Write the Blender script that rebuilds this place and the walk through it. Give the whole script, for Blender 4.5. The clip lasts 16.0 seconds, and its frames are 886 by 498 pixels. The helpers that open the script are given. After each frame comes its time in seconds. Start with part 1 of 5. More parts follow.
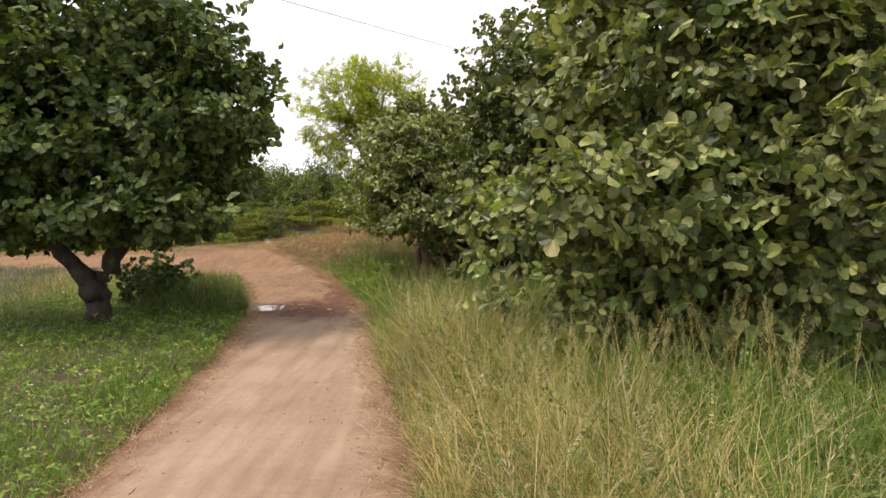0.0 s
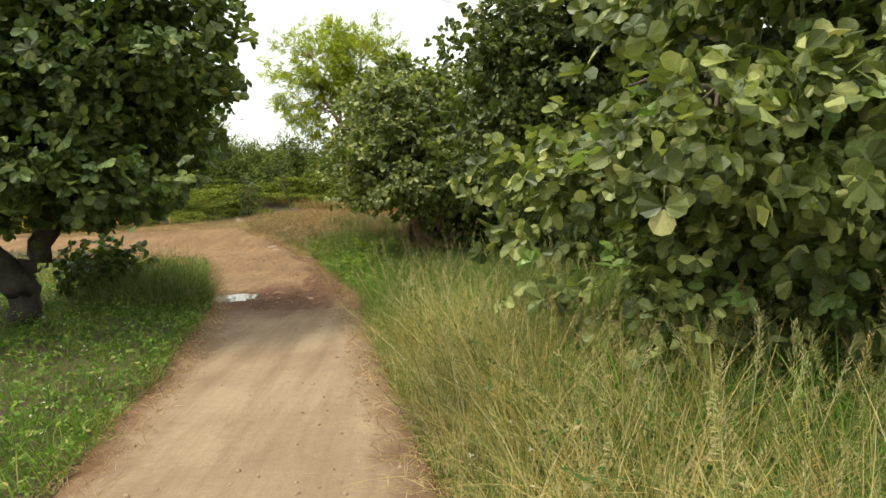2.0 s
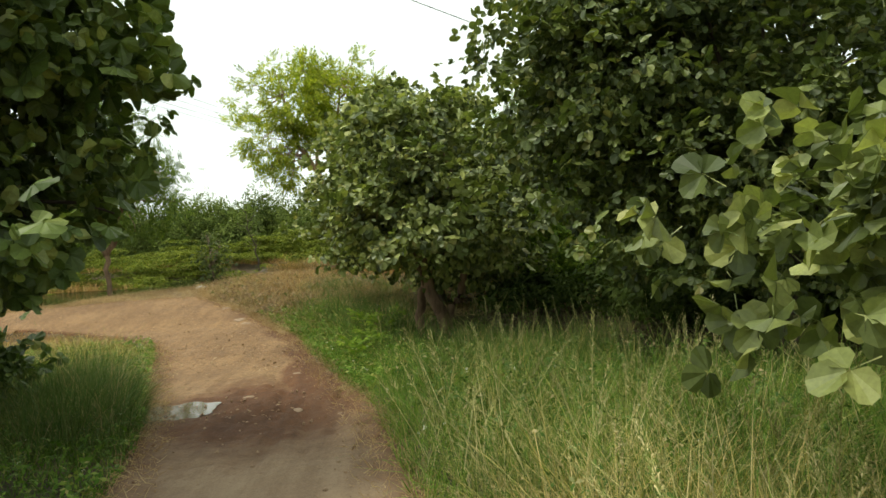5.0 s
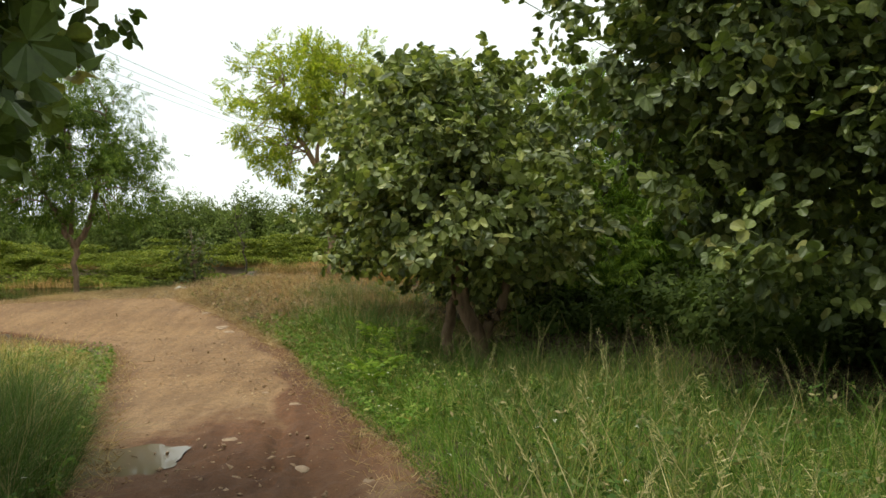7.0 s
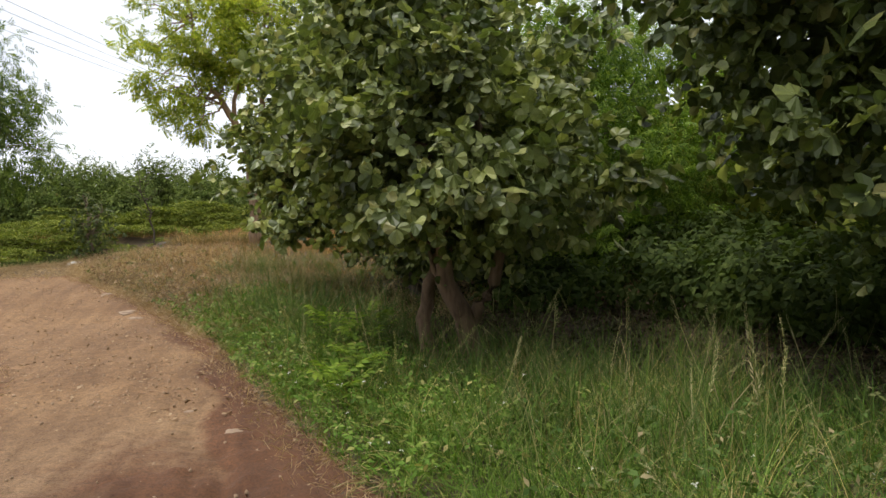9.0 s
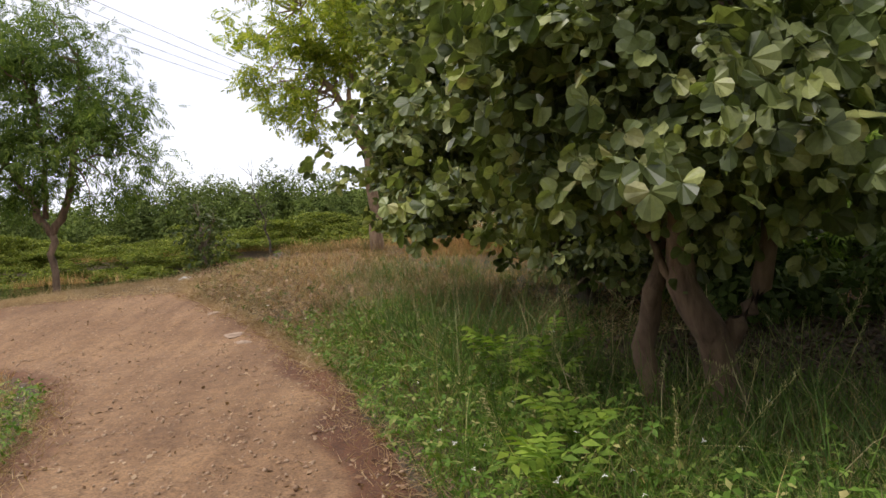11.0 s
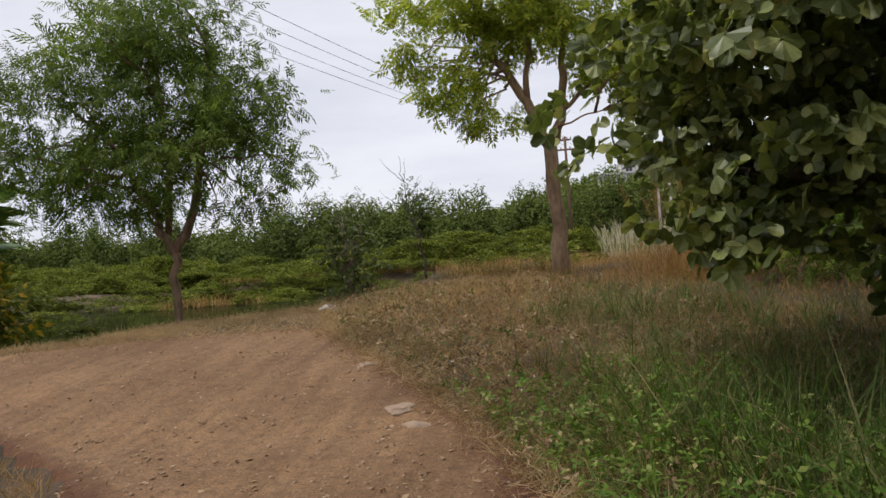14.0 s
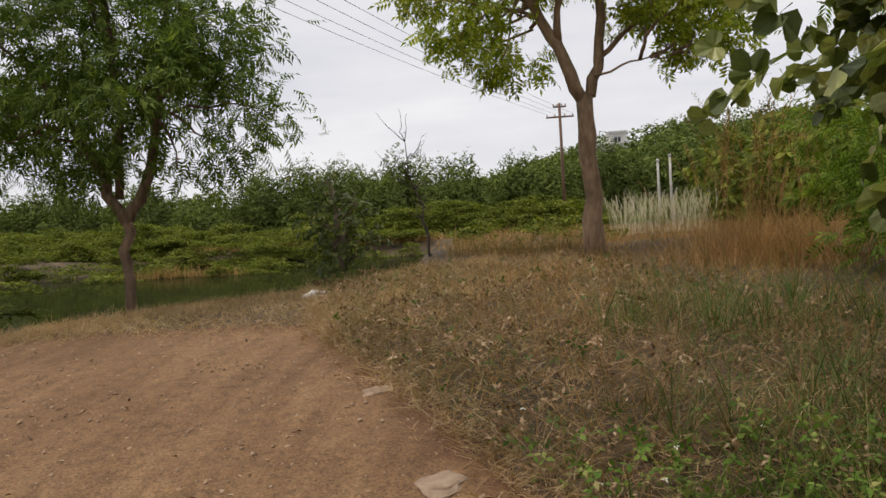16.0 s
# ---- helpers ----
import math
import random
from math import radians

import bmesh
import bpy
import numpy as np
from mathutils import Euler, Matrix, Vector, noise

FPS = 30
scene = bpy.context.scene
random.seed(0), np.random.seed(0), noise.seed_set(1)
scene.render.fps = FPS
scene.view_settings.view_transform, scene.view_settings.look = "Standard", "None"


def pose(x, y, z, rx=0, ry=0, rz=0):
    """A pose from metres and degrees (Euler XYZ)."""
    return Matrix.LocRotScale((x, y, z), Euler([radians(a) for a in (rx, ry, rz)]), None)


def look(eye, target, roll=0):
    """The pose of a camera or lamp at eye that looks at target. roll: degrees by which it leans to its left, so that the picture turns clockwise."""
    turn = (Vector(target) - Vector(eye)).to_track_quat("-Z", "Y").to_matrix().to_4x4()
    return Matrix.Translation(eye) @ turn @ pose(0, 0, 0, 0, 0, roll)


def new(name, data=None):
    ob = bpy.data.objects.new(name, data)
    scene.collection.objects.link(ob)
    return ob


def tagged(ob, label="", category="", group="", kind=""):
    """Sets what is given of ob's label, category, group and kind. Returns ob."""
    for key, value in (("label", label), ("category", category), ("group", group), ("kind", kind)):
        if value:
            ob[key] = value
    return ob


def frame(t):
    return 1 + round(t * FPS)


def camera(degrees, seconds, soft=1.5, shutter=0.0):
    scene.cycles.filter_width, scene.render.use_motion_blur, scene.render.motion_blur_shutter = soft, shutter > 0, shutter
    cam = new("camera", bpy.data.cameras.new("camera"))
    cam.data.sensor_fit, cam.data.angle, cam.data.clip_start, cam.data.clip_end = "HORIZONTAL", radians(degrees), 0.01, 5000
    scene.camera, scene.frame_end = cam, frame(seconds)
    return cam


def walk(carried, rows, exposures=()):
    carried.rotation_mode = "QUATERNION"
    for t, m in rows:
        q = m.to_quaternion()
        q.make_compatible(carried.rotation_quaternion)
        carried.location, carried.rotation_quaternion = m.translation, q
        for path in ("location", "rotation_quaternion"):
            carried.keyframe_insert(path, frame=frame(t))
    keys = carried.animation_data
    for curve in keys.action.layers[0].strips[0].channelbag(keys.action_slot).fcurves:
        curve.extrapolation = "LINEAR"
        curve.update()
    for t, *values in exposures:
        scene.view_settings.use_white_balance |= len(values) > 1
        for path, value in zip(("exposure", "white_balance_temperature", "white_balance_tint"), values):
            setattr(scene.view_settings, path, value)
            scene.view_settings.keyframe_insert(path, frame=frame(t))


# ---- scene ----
cam = camera(62.7, 16.0)
PATH = [
    (0, (0.0, 0.089, 1.501), (-0.009, 2.087, 1.408), -0.9),
    (0.5, (-0.102, 0.532, 1.491), (-0.072, 2.531, 1.457), -1.0),
    (1, (-0.12, 0.973, 1.455), (0.014, 2.966, 1.362), -4.3),
    (1.5, (-0.25, 1.432, 1.465), (-0.36, 3.428, 1.382), -2.8),
    (2, (-0.388, 1.932, 1.434), (-0.329, 3.924, 1.272), -1.7),
    (2.5, (-0.459, 2.45, 1.441), (-0.462, 4.449, 1.359), -3.4),
    (3, (-0.582, 2.905, 1.438), (-0.482, 4.902, 1.442), -1.8),
    (3.5, (-0.641, 3.341, 1.429), (-0.511, 5.337, 1.439), -3.2),
    (3.7, (-0.689, 3.604, 1.46), (-0.642, 5.603, 1.432), -4.1),
    (5.8, (-1.256, 6.232, 1.365), (-1.063, 8.223, 1.378), -3.3),
    (6, (-1.317, 6.416, 1.331), (-1.206, 8.413, 1.361), -1.8),
    (6.5, (-1.471, 6.927, 1.289), (-1.388, 8.925, 1.331), -0.5),
    (7, (-1.498, 7.541, 1.301), (-1.315, 9.532, 1.322), -0.8),
    (7.5, (-1.597, 8.066, 1.301), (-1.497, 10.063, 1.304), -3.5),
    (8, (-1.666, 8.54, 1.283), (-1.357, 10.516, 1.234), -3.0),
    (8.5, (-1.747, 8.982, 1.323), (-1.496, 10.965, 1.271), -3.1),
    (9, (-1.866, 9.546, 1.298), (-1.458, 11.503, 1.219), -1.7),
    (9.5, (-1.879, 10.139, 1.262), (-1.598, 12.115, 1.132), -4.5),
    (9.7, (-1.93, 10.336, 1.261), (-1.762, 12.325, 1.143), -3.3),
    (11.8, (-2.284, 12.851, 1.109), (-2.255, 14.85, 1.083), -5.1),
    (12, (-2.379, 13.054, 1.132), (-2.444, 15.052, 1.072), -4.6),
    (12.5, (-2.539, 13.709, 1.134), (-2.61, 15.708, 1.142), -3.8),
    (13, (-2.682, 14.272, 1.133), (-2.804, 16.262, 1.294), -2.6),
    (13.5, (-2.933, 14.832, 1.164), (-3.259, 16.803, 1.257), -0.9),
    (14, (-3.117, 15.361, 1.176), (-3.375, 17.344, 1.213), -4.2),
    (14.5, (-3.377, 15.955, 1.207), (-3.862, 17.895, 1.217), -2.8),
    (15, (-3.567, 16.503, 1.226), (-3.749, 18.493, 1.147), -4.0),
    (15.5, (-3.609, 16.961, 1.26), (-3.782, 18.953, 1.216), -2.7),
    (16, (-3.806, 17.414, 1.3), (-4.018, 19.402, 1.249), -3.4),
]
EXPOSURES = [(0, .7, 6600, 19), (1.0, .7, 6600, 13), (2.0, .74, 6900, 0), (3.7, .65, 6900, -5), (6, .48, 6700, -5), (7.5, .5, 6600, 2), (9, .48, 6300, 11), (9.7, .6, 6200, 14), (12, .28, 6200, 17), (13.0, .1, 6200, 15), (13.5, -.08, 6200, 13), (14.2, -.07, 6300, 14), (15, -.12, 6400, 14), (16, -.1, 6600, 13)]
walk(cam, [(t, look(eye, target, roll)) for t, eye, target, roll in PATH], EXPOSURES)

# ---- world, sun, exposure ----
world = bpy.data.worlds.new("overcast_sky")
scene.world = world
world.use_nodes = True
wn, wl = world.node_tree.nodes, world.node_tree.links
bg = wn["Background"]
bg.inputs["Strength"].default_value = 0.1
sky = wn.new("ShaderNodeTexSky")
sky.sky_type = "NISHITA"
sky.sun_disc = False
SUN_EL, SUN_AZ = 68.0, 252.0
sky.sun_elevation, sky.sun_rotation = radians(SUN_EL), radians(SUN_AZ)
coord = wn.new("ShaderNodeTexCoord")
stretch = wn.new("ShaderNodeMapping")
stretch.inputs["Scale"].default_value = (1.2, 1.2, 5.0)
wl.new(coord.outputs["Generated"], stretch.inputs["Vector"])
cloud = wn.new("ShaderNodeTexNoise")
cloud.inputs["Scale"].default_value = 1.7
cloud.inputs["Detail"].default_value = 7.0
cloud.inputs["Roughness"].default_value = 0.55
wl.new(stretch.outputs["Vector"], cloud.inputs["Vector"])
ramp = wn.new("ShaderNodeValToRGB")
ramp.color_ramp.elements[0].position, ramp.color_ramp.elements[0].color = 0.3, (7.5, 7.75, 8.25, 1)
ramp.color_ramp.elements[1].position, ramp.color_ramp.elements[1].color = 0.72, (10.4, 10.4, 10.4, 1)
wl.new(cloud.outputs["Fac"], ramp.inputs["Fac"])
veil = wn.new("ShaderNodeMixRGB")
veil.inputs["Fac"].default_value = 0.9
wl.new(sky.outputs["Color"], veil.inputs["Color1"])
wl.new(ramp.outputs["Color"], veil.inputs["Color2"])
wl.new(veil.outputs["Color"], bg.inputs["Color"])

sun_data = bpy.data.lights.new("sun", "SUN")
sun_data.energy, sun_data.angle, sun_data.color = 2.2, radians(14), (1.0, 0.94, 0.84)
sun = new("sun", sun_data)
sun_dir = Vector((math.sin(radians(SUN_AZ)) * math.cos(radians(SUN_EL)), math.cos(radians(SUN_AZ)) * math.cos(radians(SUN_EL)), math.sin(radians(SUN_EL))))
sun.matrix_world = look(sun_dir * 60, (0, 0, 0))

# ---- materials ----


def material(name, rough=0.8):
    m = bpy.data.materials.new(name)
    m.use_nodes = True
    b = m.node_tree.nodes["Principled BSDF"]
    b.inputs["Roughness"].default_value = rough
    return m, m.node_tree.nodes, m.node_tree.links, b


def ramp_of(nodes, stops):
    r = nodes.new("ShaderNodeValToRGB")
    while len(r.color_ramp.elements) < len(stops):
        r.color_ramp.elements.new(0.5)
    for e, (p, c) in zip(r.color_ramp.elements, stops):
        e.position, e.color = p, (*c, 1)
    return r


def noise_of(nodes, links, scale, detail=6.0, rough=0.6, stretch_by=None):
    n = nodes.new("ShaderNodeTexNoise")
    n.inputs["Scale"].default_value, n.inputs["Detail"].default_value, n.inputs["Roughness"].default_value = scale, detail, rough
    g = nodes.new("ShaderNodeNewGeometry")
    if stretch_by:
        s = nodes.new("ShaderNodeMapping")
        s.inputs["Scale"].default_value = stretch_by
        links.new(g.outputs["Position"], s.inputs["Vector"])
        links.new(s.outputs["Vector"], n.inputs["Vector"])
    else:
        links.new(g.outputs["Position"], n.inputs["Vector"])
    return n


def mix_of(nodes, links, fac, a, b, mode="MIX"):
    n = nodes.new("ShaderNodeMixRGB")
    n.blend_type = mode
    for sock, v in (("Fac", fac), ("Color1", a), ("Color2", b)):
        if isinstance(v, (int, float)):
            n.inputs[sock].default_value = v
        elif isinstance(v, tuple):
            n.inputs[sock].default_value = (*v, 1)
        else:
            links.new(v, n.inputs[sock])
    return n.outputs["Color"]


def bump_of(nodes, links, b, height, strength, distance):
    n = nodes.new("ShaderNodeBump")
    n.inputs["Strength"].default_value, n.inputs["Distance"].default_value = strength, distance
    links.new(height, n.inputs["Height"])
    links.new(n.outputs["Normal"], b.inputs["Normal"])


def leaf_material(name, stops, rough=0.5, through_light=0.25, patch=0.5, per_object=False):
    """Foliage: each leaf takes its own colour, with patches across the crown; light passes through."""
    m, n, l, b = material(name, rough)
    b.inputs["Specular IOR Level"].default_value = 0.42 if "palash" in name else 0.12
    g = n.new("ShaderNodeObjectInfo" if per_object else "ShaderNodeNewGeometry")
    r = ramp_of(n, stops)
    l.new(g.outputs["Random" if per_object else "Random Per Island"], r.inputs["Fac"])
    big = noise_of(n, l, 1.3, 3.0)
    tone = ramp_of(n, [(0.3, (1 - patch * 0.6,) * 3), (0.7, (1 + patch * 0.35,) * 3)])
    l.new(big.outputs["Fac"], tone.inputs["Fac"])
    fine = noise_of(n, l, 55.0, 3.0)
    vein = ramp_of(n, [(0.3, (0.82,) * 3), (0.7, (1.12,) * 3)])
    l.new(fine.outputs["Fac"], vein.inputs["Fac"])
    col = mix_of(n, l, 1.0, mix_of(n, l, 1.0, r.outputs["Color"], tone.outputs["Color"], "MULTIPLY"), vein.outputs["Color"], "MULTIPLY")
    l.new(col, b.inputs["Base Color"])
    t = n.new("ShaderNodeBsdfTranslucent")
    l.new(mix_of(n, l, 1.0, col, (1.15, 1.25, 0.6), "MULTIPLY"), t.inputs["Color"])
    mx = n.new("ShaderNodeMixShader")
    mx.inputs["Fac"].default_value = through_light
    l.new(b.outputs["BSDF"], mx.inputs[1])
    l.new(t.outputs["BSDF"], mx.inputs[2])
    l.new(mx.outputs["Shader"], n["Material Output"].inputs["Surface"])
    return m


def bark_material(name, dark, light, scale=9.0):
    m, n, l, b = material(name, 0.9)
    a = noise_of(n, l, scale, 8.0, 0.65, (1.6, 1.6, 0.35))
    r = ramp_of(n, [(0.3, dark), (0.7, light)])
    l.new(a.outputs["Fac"], r.inputs["Fac"])
    blotch = noise_of(n, l, 3.0, 3.0)
    tone = ramp_of(n, [(0.35, (0.75,) * 3), (0.65, (1.2,) * 3)])
    l.new(blotch.outputs["Fac"], tone.inputs["Fac"])
    l.new(mix_of(n, l, 1.0, r.outputs["Color"], tone.outputs["Color"], "MULTIPLY"), b.inputs["Base Color"])
    bump_of(n, l, b, a.outputs["Fac"], 0.9, 0.02)
    return m


def plain_material(name, a_col, b_col, rough=0.8, scale=14.0, metal=0.0, bump=0.3):
    m, n, l, b = material(name, rough)
    b.inputs["Metallic"].default_value = metal
    a = noise_of(n, l, scale, 7.0)
    r = ramp_of(n, [(0.3, a_col), (0.7, b_col)])
    l.new(a.outputs["Fac"], r.inputs["Fac"])
    l.new(r.outputs["Color"], b.inputs["Base Color"])
    bump_of(n, l, b, a.outputs["Fac"], bump, 0.01)
    return m


def dirt_material():
    m, n, l, b = material("packed_earth", 0.92)
    big = noise_of(n, l, 0.55, 5.0, 0.6)
    r = ramp_of(n, [(0.3, (0.24, 0.16, 0.098)), (0.52, (0.325, 0.23, 0.148)), (0.75, (0.40, 0.295, 0.195))])
    l.new(big.outputs["Fac"], r.inputs["Fac"])
    streak = noise_of(n, l, 2.2, 6.0, 0.6, (2.6, 0.22, 1.0))
    sr = ramp_of(n, [(0.36, (0.78, 0.74, 0.70)), (0.6, (1.05, 1.05, 1.05))])
    l.new(streak.outputs["Fac"], sr.inputs["Fac"])
    col = mix_of(n, l, 1.0, r.outputs["Color"], sr.outputs["Color"], "MULTIPLY")
    grit = noise_of(n, l, 60.0, 5.0, 0.8)
    gr = ramp_of(n, [(0.38, (0.46, 0.42, 0.38)), (0.49, (0.96, 0.96, 0.96)), (0.64, (1.38, 1.36, 1.3))])
    l.new(grit.outputs["Fac"], gr.inputs["Fac"])
    sg = n.new("ShaderNodeNewGeometry")
    sx = n.new("ShaderNodeSeparateXYZ")
    l.new(sg.outputs["Position"], sx.inputs[0])
    mr = n.new("ShaderNodeMapRange")
    mr.inputs["From Min"].default_value, mr.inputs["From Max"].default_value = 9.0, 16.0
    l.new(sx.outputs["Y"], mr.inputs["Value"])
    smooth = mix_of(n, l, 0.22, (1.0, 1.0, 1.0), gr.outputs["Color"])
    col = mix_of(n, l, 1.0, col, mix_of(n, l, mr.outputs["Result"], smooth, gr.outputs["Color"]), "MULTIPLY")
    clod = noise_of(n, l, 11.0, 8.0, 0.72)
    cr = ramp_of(n, [(0.38, (0.56, 0.52, 0.48)), (0.5, (0.98, 0.98, 0.98)), (0.64, (1.2, 1.19, 1.16))])
    l.new(clod.outputs["Fac"], cr.inputs["Fac"])
    flat = mix_of(n, l, 0.16, (1.0, 1.0, 1.0), cr.outputs["Color"])
    col = mix_of(n, l, 1.0, col, mix_of(n, l, mr.outputs["Result"], flat, mix_of(n, l, 0.6, (1.0, 1.0, 1.0), cr.outputs["Color"])), "MULTIPLY")
    # damp, redder soil round the puddle and along the verges
    g = n.new("ShaderNodeVertexColor")
    g.layer_name = "damp"
    dn = noise_of(n, l, 3.0, 6.0, 0.65)
    add = n.new("ShaderNodeMath")
    add.operation = "MULTIPLY_ADD"
    l.new(dn.outputs["Fac"], add.inputs[0])
    add.inputs[1].default_value = 0.9
    sub = n.new("ShaderNodeMath")
    sub.operation = "SUBTRACT"
    l.new(g.outputs["Color"], sub.inputs[0])
    sub.inputs[1].default_value = 0.45
    l.new(sub.outputs[0], add.inputs[2])
    fr = ramp_of(n, [(0.3, (0, 0, 0)), (0.75, (1, 1, 1))])
    l.new(add.outputs[0], fr.inputs["Fac"])
    # paler blown sand on the first stretch, browner gravel towards the junction
    col = mix_of(n, l, mr.outputs["Result"], col, mix_of(n, l, 1.0, col, (0.74, 0.60, 0.44), "MULTIPLY"))
    wet = mix_of(n, l, 1.0, col, (0.50, 0.35, 0.27), "MULTIPLY")
    col = mix_of(n, l, fr.outputs["Color"], col, wet)
    l.new(col, b.inputs["Base Color"])
    h = mix_of(n, l, 0.6, grit.outputs["Fac"], noise_of(n, l, 14.0, 7.0, 0.65).outputs["Fac"])
    bump_of(n, l, b, h, 0.6, 0.035)
    return m


def soil_material():
    m, n, l, b = material("verge_soil", 0.95)
    a = noise_of(n, l, 0.8, 6.0)
    r = ramp_of(n, [(0.35, (0.05, 0.04, 0.02)), (0.5, (0.105, 0.072, 0.04)), (0.7, (0.19, 0.125, 0.07))])
    l.new(a.outputs["Fac"], r.inputs["Fac"])
    f = noise_of(n, l, 40.0, 5.0, 0.7)
    fr = ramp_of(n, [(0.3, (0.6,) * 3), (0.7, (1.3,) * 3)])
    l.new(f.outputs["Fac"], fr.inputs["Fac"])
    l.new(mix_of(n, l, 1.0, r.outputs["Color"], fr.outputs["Color"], "MULTIPLY"), b.inputs["Base Color"])
    bump_of(n, l, b, f.outputs["Fac"], 0.9, 0.05)
    return m


def water_material(name, col, rough):
    m, n, l, b = material(name, rough)
    b.inputs["Base Color"].default_value = (*col, 1)
    b.inputs["IOR"].default_value = 1.33
    w = noise_of(n, l, 3.0, 3.0)
    bump_of(n, l, b, w.outputs["Fac"], 0.04, 0.01)
    return m


DIRT, SOIL = dirt_material(), soil_material()
PALASH = leaf_material("palash_leaf", [(0.0, (0.068, 0.089, 0.026)), (0.4, (0.146, 0.179, 0.052)), (0.75, (0.291, 0.323, 0.104)), (0.95, (0.430, 0.446, 0.156)), (1.0, (0.42, 0.39, 0.16))], 0.42, 0.28)
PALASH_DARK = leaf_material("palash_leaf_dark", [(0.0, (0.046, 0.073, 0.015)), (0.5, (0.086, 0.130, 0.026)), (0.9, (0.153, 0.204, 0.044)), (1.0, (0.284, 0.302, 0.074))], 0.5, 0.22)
PALASH_FRESH = leaf_material("palash_leaf_fresh", [(0.0, (0.132, 0.198, 0.055)), (0.6, (0.220, 0.308, 0.088)), (1.0, (0.319, 0.407, 0.132))], 0.4, 0.3, 0.3, True)
PALASH_OLD = leaf_material("palash_leaf_single", [(0.0, (0.079, 0.110, 0.032)), (0.5, (0.171, 0.213, 0.063)), (0.95, (0.305, 0.342, 0.115)), (1.0, (0.34, 0.30, 0.12))], 0.42, 0.28, 0.4, True)
PALASH_MID = leaf_material("palash_leaf_mid", [(0.0, (0.053, 0.075, 0.020)), (0.5, (0.112, 0.144, 0.037)), (0.9, (0.212, 0.245, 0.069)), (1.0, (0.328, 0.303, 0.100))], 0.45, 0.25)
NEEM_YELLOW = leaf_material("yellow_green_leaf", [(0.0, (0.17, 0.22, 0.03)), (0.5, (0.35, 0.41, 0.05)), (1.0, (0.55, 0.54, 0.075))], 0.5, 0.5)
NEEM_GREEN = leaf_material("slender_green_leaf", [(0.0, (0.068, 0.112, 0.023)), (0.6, (0.137, 0.196, 0.038)), (1.0, (0.248, 0.309, 0.063))], 0.6, 0.42)
BRIGHT = leaf_material("bright_shrub_leaf", [(0.0, (0.075, 0.138, 0.019)), (0.6, (0.17, 0.26, 0.034)), (1.0, (0.30, 0.39, 0.055))], 0.5, 0.42)
SCRUB = leaf_material("scrub_leaf", [(0.0, (0.087, 0.115, 0.018)), (0.5, (0.154, 0.185, 0.027)), (1.0, (0.267, 0.275, 0.050))], 0.8, 0.3, 1.0)
WOODS = leaf_material("far_wood_leaf", [(0.0, (0.076, 0.109, 0.027)), (0.6, (0.133, 0.172, 0.042)), (1.0, (0.215, 0.253, 0.065))], 0.8, 0.25, 1.0)
YELLOW_SHRUB = leaf_material("yellowing_leaf", [(0.0, (0.072, 0.112, 0.018)), (0.55, (0.160, 0.180, 0.026)), (0.85, (0.432, 0.330, 0.036)), (1.0, (0.640, 0.360, 0.036))], 0.5, 0.3)
BANANA = leaf_material("banana_leaf", [(0.0, (0.085, 0.160, 0.042)), (0.8, (0.170, 0.256, 0.070)), (1.0, (0.510, 0.480, 0.168))], 0.4, 0.3)
GRASS_GREEN = leaf_material("green_grass", [(0.0, (0.081, 0.161, 0.021)), (0.55, (0.155, 0.259, 0.040)), (0.86, (0.253, 0.333, 0.069)), (1.0, (0.460, 0.391, 0.161))], 0.55, 0.3, 0.6)
GRASS_DRY = leaf_material("dry_tall_grass", [(0.0, (0.13, 0.18, 0.05)), (0.3, (0.27, 0.29, 0.10)), (0.6, (0.48, 0.42, 0.20)), (1.0, (0.68, 0.57, 0.34))], 0.6, 0.3, 0.8)
GRASS_GOLD = leaf_material("golden_dry_grass", [(0.0, (0.16, 0.17, 0.05)), (0.3, (0.36, 0.29, 0.10)), (0.7, (0.56, 0.43, 0.17)), (1.0, (0.70, 0.56, 0.30))], 0.6, 0.35, 0.7)
GRASS_MIX = leaf_material("mixed_grass", [(0.0, (0.058, 0.111, 0.023)), (0.6, (0.117, 0.182, 0.044)), (0.88, (0.221, 0.221, 0.091)), (1.0, (0.468, 0.364, 0.208))], 0.6, 0.3, 0.6)
GRASS_RED = leaf_material("brown_dry_grass", [(0.0, (0.162, 0.130, 0.048)), (0.3, (0.346, 0.190, 0.081)), (0.75, (0.562, 0.320, 0.142)), (1.0, (0.670, 0.440, 0.237))], 0.7, 0.3, 0.7)
GRASS_RUST = leaf_material("rusty_weed", [(0.0, (0.07, 0.085, 0.025)), (0.5, (0.19, 0.14, 0.06)), (1.0, (0.36, 0.22, 0.11))], 0.7, 0.3, 0.6)
STRAW = leaf_material("pale_straw", [(0.0, (0.34, 0.21, 0.11)), (0.6, (0.54, 0.37, 0.21)), (1.0, (0.68, 0.52, 0.33))], 0.7, 0.25, 0.5)
PLUME = leaf_material("white_plume", [(0.0, (0.62, 0.54, 0.43)), (1.0, (0.88, 0.80, 0.69))], 0.8, 0.3, 0.2)
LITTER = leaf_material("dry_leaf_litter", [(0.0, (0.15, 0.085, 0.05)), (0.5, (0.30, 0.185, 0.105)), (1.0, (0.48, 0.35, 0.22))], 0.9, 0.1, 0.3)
# litter brown lowered to near black: the shade under the crowns is in the colour
SHADE_LITTER = leaf_material("shade_dark_litter", [(0.0, (0.035, 0.024, 0.016)), (0.6, (0.075, 0.050, 0.032)), (1.0, (0.15, 0.10, 0.06))], 0.8, 0.05, 0.4)
